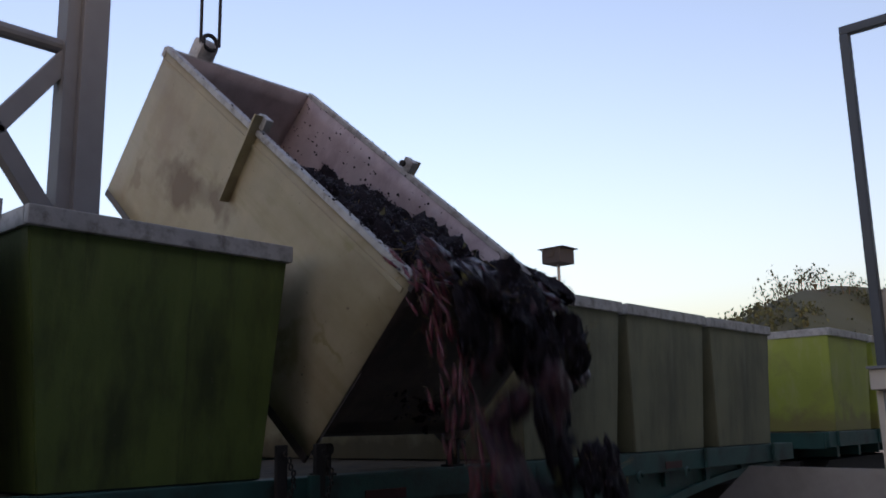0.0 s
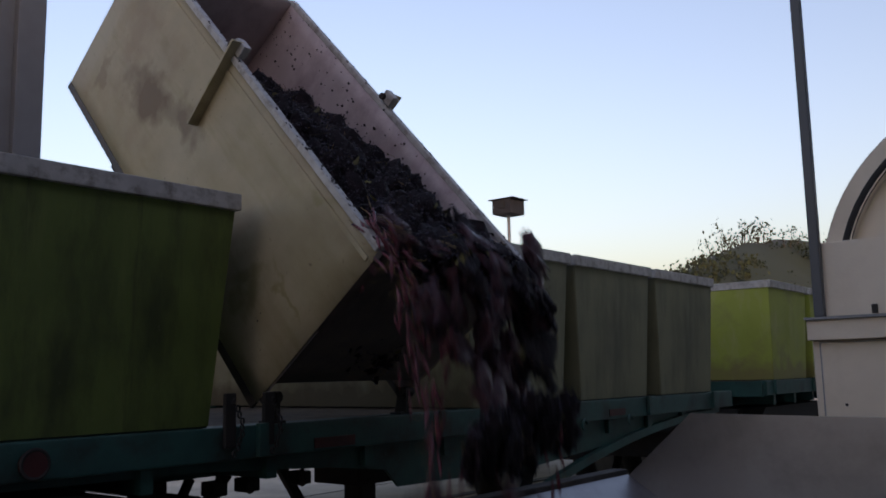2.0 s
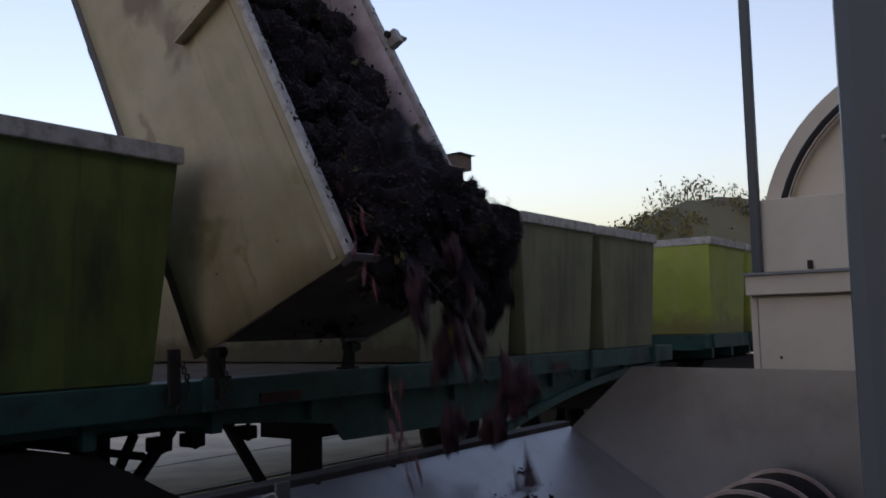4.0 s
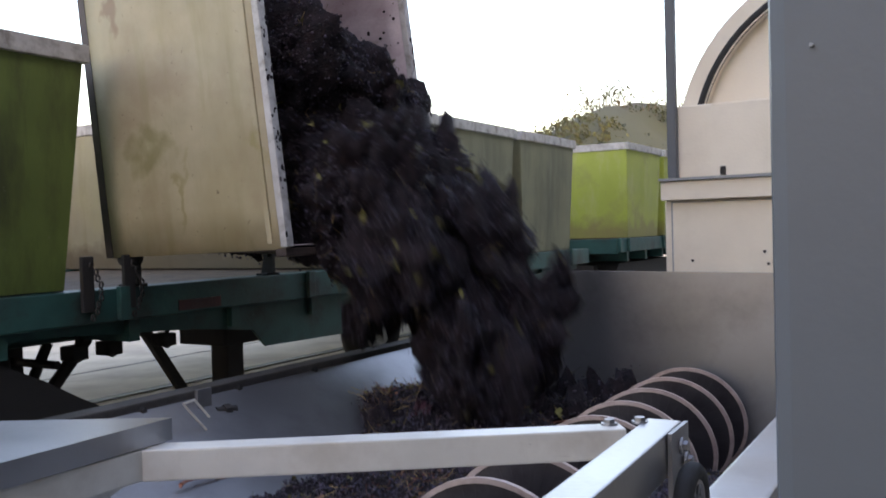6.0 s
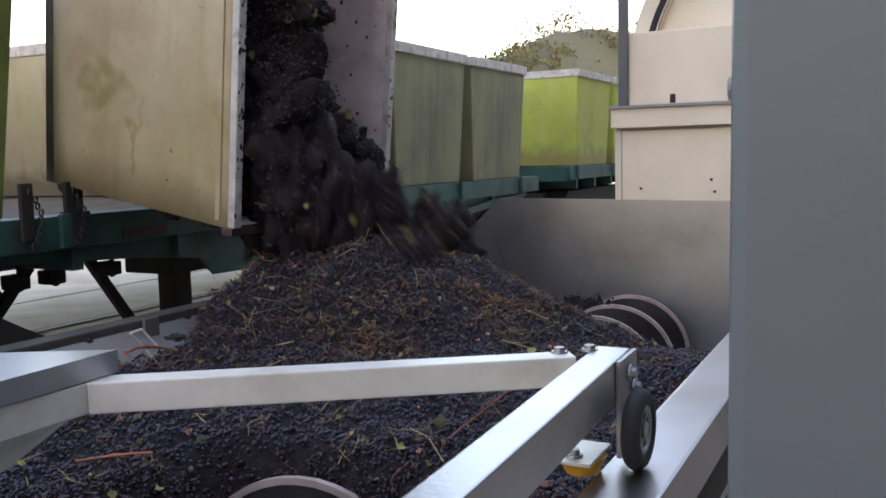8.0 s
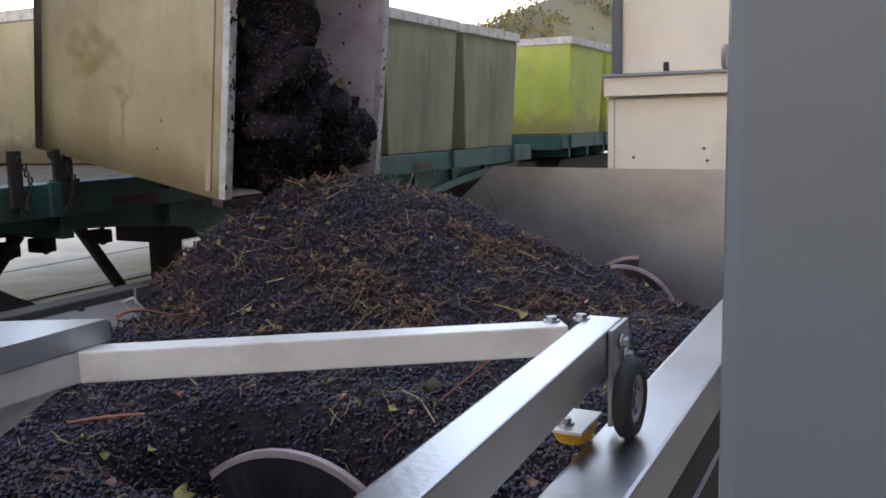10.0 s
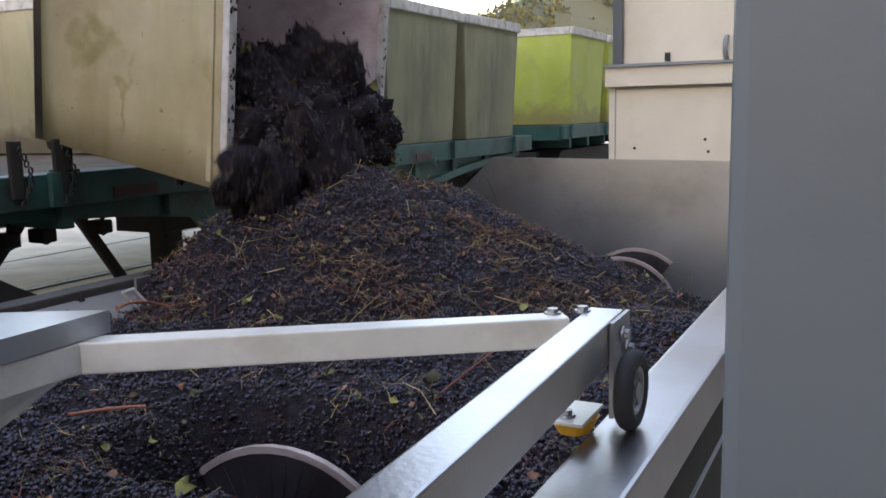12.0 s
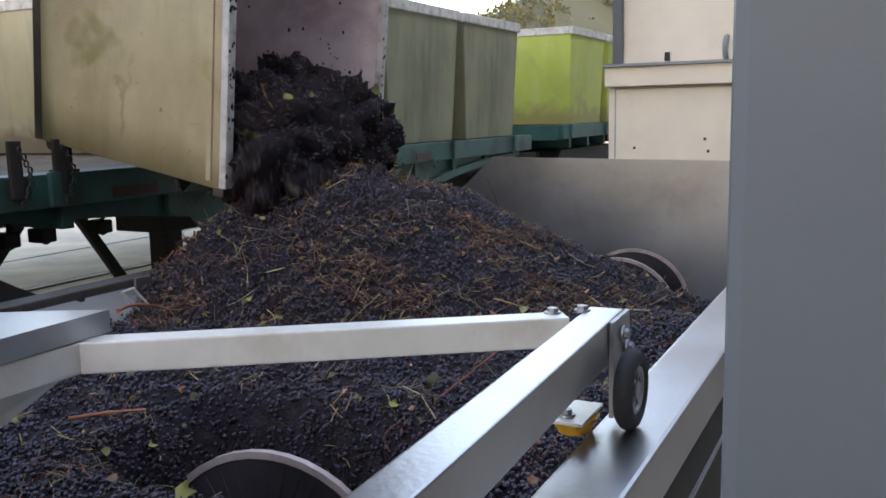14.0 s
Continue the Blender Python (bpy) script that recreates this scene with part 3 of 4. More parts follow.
        part("brace", bar((0.50, 0.02, z), (-0.22, 0.02, z - 0.98), 0.16, 0.2, 0.01), M_TOWER, th)
    return th


# ---- receiving hopper ----
END_X = 4.5


def build_hopper():
    th = empty("receiving_hopper", None, "stainless steel receiving hopper with a screw auger", "hopper")
    e = END_X - 0.006
    part("near_rim", box(-1.6, e, 0.252, 0.350, 0.985, 1.07, 0.006), M_STEEL, th)
    part("lower_lip", box(-1.6, e, 0.237, 0.242, 0.936, 0.941), M_STEEL, th)
    part("near_wall", sheet((-1.6, 0.345, 0.98), (e, 0.345, 0.98), (e, 0.84, 0.45), (-1.6, 0.84, 0.45), 0.006), M_SHEET, th)
    part("near_skirt", sheet((-1.6, 0.27, 0.0), (e, 0.27, 0.0), (e, 0.27, 0.98), (-1.6, 0.27, 0.98), 0.006), M_DARK, th)
    part("far_rim", box(-1.6, e, 2.33, 2.42, 0.90, 0.96, 0.006), M_RIMDARK, th, "dark rim flange")
    part("far_wall", sheet((-1.6, 1.58, 0.45), (e, 1.58, 0.45), (e, 2.33, 0.93), (-1.6, 2.33, 0.93), 0.006), M_SHEET, th)
    part("far_skirt", sheet((-1.6, 2.40, 0.0), (-1.6, 2.40, 0.90), (e, 2.40, 0.90), (e, 2.40, 0.0), 0.006), M_DARK, th)
    part("end_plate", poly([(END_X, 0.24, 0), (END_X, 2.42, 0), (END_X, 2.42, 0.84), (END_X, 1.95, 1.265), (END_X, 0.24, 1.245)], 0.008), M_SHEET, th, "tall grey end plate with a clipped corner")
    part("end_plate", poly([(-1.6, 0.24, 0), (-1.6, 2.42, 0), (-1.6, 2.42, 0.96), (-1.6, 0.24, 1.05)], 0.008), M_SHEET, th)
    bm = bmesh.new()
    rows = []
    for i in range(15):
        a = math.pi + math.pi * i / 14
        rows.append([bm.verts.new((x, 1.21 + 0.37 * math.cos(a), 0.45 + 0.37 * math.sin(a))) for x in (-1.6, e)])
    for i in range(14):
        bm.faces.new((rows[i][0], rows[i][1], rows[i + 1][1], rows[i + 1][0]))
    part("trough", bm, M_SHEET, th, smooth=True)
    clip = part("wall_clip", box(2.20, 2.27, 2.285, 2.297, 0.84, 0.97, 0.003), M_SHEET, th)
    part("clip_bolt", rod((2.27, 2.27, 0.885), (2.35, 2.25, 0.88), 0.014), M_DARK, clip)
    part("clip_nut", rod((2.30, 2.262, 0.88), (2.325, 2.256, 0.879), 0.024, n=6), M_DARK, clip)
    part("guide_rod", rod((2.07, 2.215, 0.95), (2.15, 2.195, 0.85), 0.004), M_TUBE, th)
    part("guide_rod", rod((2.12, 2.215, 0.955), (2.165, 2.195, 0.89), 0.004), M_TUBE, th)
    part("guide_rod", rod((2.07, 2.215, 0.95), (2.12, 2.215, 0.955), 0.004), M_TUBE, th)
    for x in (1.5, 1.78, 2.0, 2.45, 2.9):
        part("rim_bolt", bolt(0.012, 0.008, pose(x, 2.328, 0.93, 90)), M_DARK, th)
    return th


def build_auger():
    th = empty("screw_auger", pose(0, 1.15, 0.54), "steel screw auger with worn pale flight edges", "auger")
    part("shaft", rod((-1.5, 0, 0), (END_X - 0.02, 0, 0), 0.05, n=20), M_STEEL, th)
    R, pitch, n = 0.256, 0.299, 40
    end = radians(-107)
    for f in range(int((4.485 + 1.3) / pitch)):
        xs = 4.485 - (f + 1) * pitch
        bm, be = bmesh.new(), bmesh.new()
        ra, rb = [], []
        for i in range(n + 1):
            a = 2 * math.pi * i / n + end
            x = xs + pitch * i / n
            c, s = math.cos(a), math.sin(a)
            ra.append([bm.verts.new((x + d, r * c, r * s)) for r, d in ((0.05, -0.003), (R, -0.003), (R, 0.003), (0.05, 0.003))])
            rb.append([be.verts.new((x + d, r * c, r * s)) for r, d in ((R - 0.002, -0.008), (R + 0.014, -0.008), (R + 0.014, 0.008), (R - 0.002, 0.008))])
        for rows, b in ((ra, bm), (rb, be)):
            for i in range(n):
                for j in range(4):
                    b.faces.new((rows[i][j], rows[i + 1][j], rows[i + 1][(j + 1) % 4], rows[i][(j + 1) % 4]))
        fl = part("flight", bm, M_SHEETDARK, th, smooth=False)
        part("flight_edge", be, M_EDGE, fl)
    return th


def build_frame():
    """The rolling tube frame that lies over the hopper near the camera."""
    th = empty("rolling_frame", pose(0, 0, 1.217), "pale steel tube frame on a small wheel over the hopper", "frame")
    part("rail_tube", bar((-0.4, 0.295, -0.030), (1.245, 0.363, -0.030), 0.05, 0.060, 0.003), M_STEEL, th, "brushed steel tube")
    part("cross_tube", bar((1.185, 0.405, -0.0225), (0.812, 0.948, -0.0225), 0.042, 0.043, 0.003), M_TUBE, th, "milky square tube")
    for x, y in ((1.185, 0.425), (1.215, 0.390)):
        part("bolt", bolt(0.0085, 0.006, pose(x, y, -0.001)), M_SHEET, th)
    part("corner_plate", poly([(1.155, 0.330, 0.0), (1.245, 0.332, 0.0), (1.245, 0.332, -0.07), (1.19, 0.331, -0.135), (1.155, 0.330, -0.135)], 0.006), M_SHEET, th)
    for x, z in ((1.20, -0.025), (1.222, -0.050)):
        part("bolt", bolt(0.008, 0.007, pose(x, 0.326, z, 90)), M_SHEET, th)
    wx, wy, wz = 1.158, 0.303, -0.091
    wheel = part("caster_wheel", ring(0.0425, 0.0135, pose(wx, wy, wz, 90), seg=32, tube=12), M_RUBBER, th, "small black rubber caster wheel", smooth=True)
    part("hub", rod((wx, wy - 0.010, wz), (wx, wy + 0.022, wz), 0.012, n=16), M_SHEET, wheel)
    part("rim", ring(0.030, 0.0045, pose(wx, wy - 0.006, wz, 90), seg=28, tube=6), M_SHEET, wheel)
    for i in range(6):
        a = i * math.pi / 3
        part("spoke", bar((wx + 0.010 * math.cos(a), wy - 0.005, wz + 0.010 * math.sin(a)), (wx + 0.029 * math.cos(a), wy - 0.005, wz + 0.029 * math.sin(a)), 0.005, 0.006, 0), M_SHEET, wheel)
    ang = part("angle_bracket", box(1.075, 1.17, 0.345, 0.405, -0.125, -0.120, 0.001), M_TUBE, th, "white angle plate")
    part("bolt", bolt(0.008, 0.007, pose(1.10, 0.375, -0.119)), M_SHEET, ang)
    part("bumper", rod((1.128, 0.374, -0.150), (1.128, 0.374, -0.126), 0.022, n=28, r2=0.035), M_YELLOW, th, "yellow plastic bumper block")
    # flat cover over the side tube, its far edge running off at a slant
    c = Vector((0.853, 0.940, 0.016))
    part("cover_box", poly([c, c + Vector((-0.26, 0.485, 0)), c + Vector((-1.5, 0.485, 0)), c + Vector((-1.5, -0.05, 0))], 0.031), M_STEEL, th, "flat pale sheet cover")
    part("side_tube", bar((-0.5, 0.957, -0.0225), (0.806, 0.959, -0.0225), 0.042, 0.043, 0.003), M_TUBE, th)
    part("side_plate", poly([(-0.5, 0.965, -0.045), (0.80, 0.965, -0.045), (0.70, 0.972, -0.088), (0.45, 0.985, -0.14), (-0.5, 0.985, -0.14)], 0.004), M_TUBE, th)


def build_column():
    th = empty("steel_column", None, "thick grey painted steel column with rounded edges", "column")
    part("shaft", box(0.545, 0.74, -0.105, 0.088, 0, 5.5, 0.011), M_COL, th)
    for y, z in ((0.062, 1.60),):
        part("rivet", bolt(0.0009, 0.0008, pose(0.5440, y, z, 0, -90, 0)), M_TANKGREY, th)


def build_press():
    """Cream housing with a round lid, beyond the hopper."""
    th = empty("wine_press", pose(5.3, 0, 0), "cream painted press housing with an arched lid", "press")
    part("lower_panel", box(0.02, 2.4, -0.9, 1.545, 0.9, 1.64, 0.01), M_TANK, th)
    part("plinth", box(0.1, 2.2, -0.8, 1.50, 0.0, 0.9), M_DARK, th)
    part("panel_door", box(0.004, 0.018, -0.6, 1.495, 0.95, 1.625, 0.004), M_TANK, th)
    for y0, y1, z0, z1 in ((1.497, 1.504, 0.95, 1.632), (-0.6, 1.497, 1.627, 1.632)):
        part("door_gap", box(0.012, 0.022, y0, y1, z0, z1), M_TANKGREY, th)
    part("ledge", box(-0.05, 2.4, -0.9, 1.55, 1.642, 1.755, 0.006), M_TANK, th)
    part("ledge_flange", box(-0.075, 0.0, -0.9, 1.555, 1.757, 1.772), M_TANKGREY, th)
    part("housing", box(0.0, 2.3, -0.9, 1.50, 1.774, 2.20, 0.008), M_TANK, th)
    yc, zc, R = 0.42, 1.95, 1.065
    bm = bmesh.new()
    rows = []
    for i in range(41):
        a = math.pi * 1.12 * i / 40 - 0.06 * math.pi
        rows.append([bm.verts.new((x, yc + r * math.cos(a), zc + r * math.sin(a))) for x, r in ((0.12, R - 0.13), (0.12, R), (2.3, R), (2.3, R - 0.13))])
    for i in range(40):
        for j in range(4):
            bm.faces.new((rows[i][j], rows[i][(j + 1) % 4], rows[i + 1][(j + 1) % 4], rows[i + 1][j]))
    part("arched_lid", bm, M_TANK, th, smooth=False)
    part("lid_face", rod((0.22, yc, zc), (0.30, yc, zc), R - 0.12, n=64), M_TANK, th)
    part("gasket", ring(R - 0.105, 0.028, pose(0.14, yc, zc, 0, 90), seg=64, tube=8), M_RUBBER, th, "black ribbed rubber seal", smooth=True)
    part("lid_seam", box(0.112, 0.118, -0.015, 0.015, -0.06, 0.06), M_TANKGREY, th, at=pose(0, yc + (R - 0.06) * math.cos(1.95), zc + (R - 0.06) * math.sin(1.95), 22))
    part("latch", box(-0.018, -0.002, 1.175, 1.205, 1.78, 1.83, 0.003), M_DARK, th)
    part("handle", ring(0.06, 0.014, pose(-0.005, 0.86, 1.84, 90, 0, 0), a0=1.57, a1=4.71, seg=14), M_TANKGREY, th, "bent grey pipe handle")
    fr = part("guard_pipe", bar((-0.03, 1.475, 1.772), (-0.03, 1.475, 3.72), 0.055, 0.055, 0.008), M_COL, th, "grey square pipe guard frame")
    part("top_pipe", bar((-0.03, 1.50, 3.745), (-0.03, -0.9, 3.745), 0.055, 0.055, 0.008), M_COL, fr)
    for x, y, z in ((0.0, 1.38, 1.28), (0.0, 0.95, 1.26), (0.0, 0.97, 1.33)):
        part("screw", bolt(0.006, 0.004, pose(x + 0.004, y, z, 0, -90, 0)), M_DARK, th)


build_ground()
build_shade_wall()
build_hill()
build_scrub()
for i, (y, dz, h) in enumerate(((46, 13.0, 5.0), (43.5, 13.8, 6.0), (40.5, 14.4, 6.5), (38, 15, 6.0), (35, 14.5, 5.5), (31, 13.5, 5.5), (27.5, 12.0, 7.0), (49.5, 12.0, 4.0))):
    build_tree((112, y, dz - 3.6), h * 1.3, h * 0.5, 20 + i, 15)
build_owl_box()
build_far_post()
build_bins()
build_trailers()
for x in (2.50, 2.72):
    build_chain(x, RAIL_Y, RAIL_Z)
build_gantry()
build_hopper()
auger = build_auger()
build_frame()
build_column()
build_press()


# ---- tipping bin ----
TIP = [(0.0, 39.5), (0.5, 41.2), (1.0, 43.0), (1.5, 45.0), (2.0, 47.5), (2.5, 50.0), (3.1, 54.2), (3.8, 60.2), (4.4, 66.0), (5.0, 71.6), (5.5, 77.0), (6.0, 83.2), (6.5, 87.0), (7.0, 90.2), (7.5, 93.4), (8.0, 95.3), (8.6, 96.0), (10.5, 96.0), (14.0, 95.8)]
TIP_X, TIP_L, TOP = 2.70, 1.12, 0.98


def tip_angle(t):
    for (a, p), (b, q) in zip(TIP, TIP[1:]):
        if t <= b:
            return p + (q - p) * max(0.0, (t - a) / (b - a))
    return TIP[-1][1]


def tip_pose(t):
    return pose(TIP_X, RAIL_Y - 0.01, RAIL_Z + 0.12, tip_angle(t), 0, 0)


def build_tipping_bin():
    """The cream bin on its hinge: origin on the hinge line, foot chamfered, walls leaning out."""
    th = empty("grape_bin", tip_pose(0), "stained cream steel grape bin tipped over the hopper", "grape bin", "bins on the trailer")
    L, w, e, o, r = TIP_L, 2.60, 0.03, 0.085, 0.0
    foot = [(e, 0.015, -0.10), (L - e, 0.015, -0.10), (L - e, 2.69, -0.10), (e, 2.69, -0.10)]
    base = [(e, 0.012, -0.055), (L - e, 0.012, -0.055), (L - e, 2.685, -0.055), (e, 2.685, -0.055)]
    rim = [(0, -o, TOP), (L, -o, TOP), (L, w + r, TOP), (0, w + r, TOP)]
    # near wall is cream too; its dark colour holds underside shade and juice
    mats = (M_STAINSHADE, M_CREAM, M_CREAM, M_CREAM)
    for i in range(4):
        k = (i + 1) % 4
        nm = ("side_panel", "end_panel")[i % 2]
        low = base if i else [(e, 0.008, 0.085), (L - e, 0.008, 0.085)]
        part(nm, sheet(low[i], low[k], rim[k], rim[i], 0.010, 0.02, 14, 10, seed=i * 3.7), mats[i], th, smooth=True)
        if i:
            part("floor_channel", sheet(foot[i], foot[k], base[k], base[i], 0.014, 0.0, 6, 1), M_STAINSHADE, th, "dark floor channel")
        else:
            part("chamfer_panel", sheet((e, 0.15, -0.055), (L - e, 0.15, -0.055), low[1], low[0], 0.010, 0.0, 6, 1), M_STAINSHADE, th)
        q = [Vector(p) for p in (low[i], low[k], rim[k], rim[i])]
        n = (q[1] - q[0]).cross(q[3] - q[0]).normalized() * -0.016
        part("lining", sheet(*(p + n for p in q), 0.006, 0.02, 14, 10, seed=i * 3.7), M_INNER, th, "pinkish juice-stained lining", smooth=True)
    part("floor_panel", sheet(base[3], base[2], (L - e, 0.15, -0.055), (e, 0.15, -0.055), 0.012, 0.0, 4, 4), M_INNER, th)
    part("rim_rail", box(-0.012, L + 0.012, -o - 0.026, -o + 0.006, TOP - 0.05, TOP + 0.004, 0.006), M_STAINSHADE, th)
    part("rim_rail", box(-0.012, L + 0.012, w + r - 0.006, w + r + 0.032, TOP - 0.06, TOP + 0.004, 0.006), M_RIM, th)
    for x0, x1 in ((-0.022, 0.022), (L - 0.022, L + 0.022)):
        part("rim_rail", box(x0, x1, -o + 0.008, w + r - 0.008, TOP - 0.012, TOP + 0.022, 0.006), M_RIM, th)
    for x, s in ((0.0, -1), (L, 1)):
        part("edge_rib", box(x + s * 0.006 - 0.008, x + s * 0.006 + 0.008, -o + 0.03, w + r - 0.03, TOP - 0.085, TOP - 0.06, 0.004), M_CREAM, th)
        y = 1.38
        bk = part("lifting_strap", bar((x + s * 0.018, y, TOP - 0.42), (x + s * 0.034, y, TOP + 0.10), 0.014, 0.075, 0.003), M_CREAM, th)
        part("pin", rod((x - s * 0.05, y + 0.03, TOP + 0.055), (x + s * 0.045, y + 0.03, TOP + 0.055), 0.02), M_DARK, bk)
        part("tab", box(min(x - s * 0.03, x + s * 0.02), max(x - s * 0.03, x + s * 0.02), y - 0.045, y + 0.045, TOP + 0.03, TOP + 0.10, 0.008), M_RIM, bk)
    for x in (0.08, L - 0.08):
        part("hinge_foot", rod((x - 0.05, 0, -0.01), (x + 0.05, 0, -0.01), 0.028), M_DARK, th)
    for y in (0.5, 1.9):
        part("floor_beam", box(0.08, L - 0.08, y, y + 0.08, -0.17, -0.128, 0.004), M_DARK, th)
    part("hook_block", box(0.20, 0.33, w + r + 0.0, w + r + 0.13, TOP - 0.05, TOP + 0.115, 0.03), M_RIM, th)
    # bits of skin and stem stuck to the lining and the rim
    rnd = random.Random(8)
    bm = bmesh.new()
    for i in range(220):
        s = rnd.uniform(0.0025, 0.009)
        y, z = rnd.uniform(0, w), TOP - abs(rnd.gauss(0, 0.35))
        x = L - 0.024 - 0.03 * (1 - max(z, 0) / TOP) if rnd.random() < 0.8 else 0.024
        bmesh.ops.create_icosphere(bm, subdivisions=1, radius=s, matrix=Matrix.Translation((x - 0.004, y, max(z, 0.02))) @ Matrix.Diagonal((0.6, rnd.uniform(0.7, 2.0), rnd.uniform(0.6, 1.4), 1)))
    for i in range(110):
        x = rnd.choice((0.0, 0.0, L)) + rnd.uniform(-0.02, 0.02)
        y = rnd.triangular(-o, w, 0.2)
        bmesh.ops.create_icosphere(bm, subdivisions=1, radius=rnd.uniform(0.003, 0.007), matrix=Matrix.Translation((x, y, TOP + 0.024)) @ Matrix.Diagonal((1, rnd.uniform(1, 2.2), 0.5, 1)))
    sp = part("skin_residue", bm, M_PULP, th, "dark grape skins stuck to the metal")
    sp["kind"] = "stuff"
    return th


def build_hinge_stand(x):
    th = empty("hinge_stand", pose(x, RAIL_Y, RAIL_Z), "small dark hinge stand bolted to the bed rail", "hinge stand", group="hinge stands")
    part("plate", box(-0.05, 0.05, -0.03, 0.05, -0.008, 0.004, 0.002), M_DARK, th)
    part("upright", poly([(0, -0.035, 0.004), (0, 0.05, 0.004), (0, 0.02, 0.135), (0, -0.035, 0.135)], 0.02), M_DARK, th)


def build_cable():
    th = empty("hoist_cable", None, "pair of dark steel hoist cables", "cable")
    for x, y in ((-0.09, 0.02), (0.09, -0.02)):
        part("strand", rod((x * 0.6, y, 0), (x, y, 7.0), 0.011, n=8), M_DARK, th)
    part("clevis", ring(0.05, 0.014, pose(0, 0, 0.02, 90), seg=18), M_DARK, th)
    return th


# ---- grapes ----
ICO_BM = bmesh.new()
bmesh.ops.create_icosphere(ICO_BM, subdivisions=1, radius=1)
ICO_V = np.array([v.co[:] for v in ICO_BM.verts])
ICO_F = np.array([[v.index for v in f.verts] for f in ICO_BM.faces])
ICO_BM.free()


def berries(points, radii, rng):
    """Vertices and faces of one small round berry at each point."""
    n = len(points)
    st = 1 + rng.uniform(-0.12, 0.12, (n, 1, 3))
    v = points[:, None, :] + ICO_V[None] * st * radii[:, None, None]
    f = ICO_F[None] + (np.arange(n) * len(ICO_V))[:, None, None]
    return v.reshape(-1, 3), f.reshape(-1, 3)


def soup(name, chunks, mats, parent=None, smooth=True):
    """One mesh out of (vertices, faces, material index) chunks."""
    vs, fs, ms, k = [], [], [], 0
    for v, f, m in chunks:
        vs.append(v)
        fs += (f + k).tolist()
        ms += [m] * len(f)
        k += len(v)
    me = bpy.data.meshes.new(name)
    me.from_pydata(np.concatenate(vs).tolist(), [], fs)
    for m in mats:
        me.materials.append(m)
    me.polygons.foreach_set("material_index", ms)
    me.polygons.foreach_set("use_smooth", [smooth] * len(fs))
    me.update()
    ob = new(name, me)
    if parent is not None:
        ob.parent = parent
    return ob


def twigs(points, rng, length=0.06, thick=0.0013):
    """Bent thin stems, each of two three-sided pieces."""
    vs, fs = [], []
    for p in points:
        a = rng.uniform(0, 2 * np.pi)
        d = np.array([np.cos(a), np.sin(a), rng.uniform(-0.5, 0.8)])
        l = length * rng.uniform(0.4, 1.6)
        bend = rng.normal(0, 0.6, 3)
        side = np.cross(d, (0, 0, 1.0))
        side /= np.linalg.norm(side) + 1e-6
        up = np.cross(side, d)
        t = thick * rng.uniform(0.7, 1.7)
        k = len(vs)
        for i in range(3):
            c = p + (d + bend * (i / 2) ** 2) * l * (i / 2 - 0.5)
            for j in range(3):
                b = 2 * np.pi * j / 3
                vs.append(c + (side * np.cos(b) + up * np.sin(b)) * t)
        for i in range(2):
            for j in range(3):
                q = k + i * 3
                fs.append((q + j, q + (j + 1) % 3, q + 3 + (j + 1) % 3))
                fs.append((q + j, q + 3 + (j + 1) % 3, q + 3 + j))
    return np.array(vs), np.array(fs)


def crumpled(points, rng, size=0.014):
    """Small curled vine leaves."""
    vs, fs = [], []
    for p in points:
        e = np.array(Euler(rng.uniform(-1.3, 1.3, 3)).to_matrix() @ Matrix.Rotation(rng.uniform(0, 6.28), 3, "Z"))
        s = size * rng.uniform(0.5, 1.5)
        k = len(vs)
        vs.append(p + np.array((0, 0, 0.004)))
        for i in range(7):
            a = 2 * np.pi * i / 7
            r = s * rng.uniform(0.6, 1.15)
            vs.append(p + e @ np.array((r * np.cos(a), r * np.sin(a), rng.uniform(-0.75, 0.85) * s)))
        for i in range(7):
            fs.append((k, k + 1 + i, k + 1 + (i + 1) % 7))
    return np.array(vs), np.array(fs)


GRAPE_MATS = (M_PULP, M_GRAPE, M_STEM, M_VINELEAF, M_LITTER, M_REDSTEM)


def lump_noise(x, y, s, seed):
    return noise.noise(Vector((x * s, y * s, seed)))


def end_dip(x, y):
    """The screw draws the grapes down before the end plate."""
    a, b = min(1, max(0, (x - 3.35) / 0.85)), min(1, max(0, (1.75 - y) / 0.55))
    return 0.50 * a * a * (3 - 2 * a) * b * b * (3 - 2 * b)


def bed_height(x, y):
    """Level of the filled hopper, dipping where the screw's flight shows."""
    k = min(1, max(0, (x - 2.6) / 0.9)) * min(1, max(0, (1.6 - y) / 0.4))
    z = 0.875 - 0.13 * k * k * (3 - 2 * k) - 0.16 * max(0, x - 3.4) - 0.05 * max(0, 1.0 - x) - 0.06 * max(0, 0.7 - y)
    z -= 0.40 * math.exp(-(((x - 1.36) / 0.18) ** 4) - ((y - 1.07) / 0.25) ** 4)
    return z - end_dip(x, y) + 0.022 * lump_noise(x, y, 5, 2) + 0.016 * lump_noise(x, y, 14, 5)


def mound_height(x, y):
    d = math.sqrt((max(3.05 - x, 0) * 1.25) ** 2 + (max(0, x - 3.25) * 0.95) ** 2 + (max(1.98 - y, 0) * 1.04) ** 2 + (max(0, y - 2.20) * 1.2) ** 2)
    return 1.272 - 0.385 * (math.sqrt(d * d + 0.015) - 0.12) - end_dip(x, y) + 0.030 * lump_noise(x, y, 4, 9) + 0.020 * lump_noise(x, y, 13, 4)


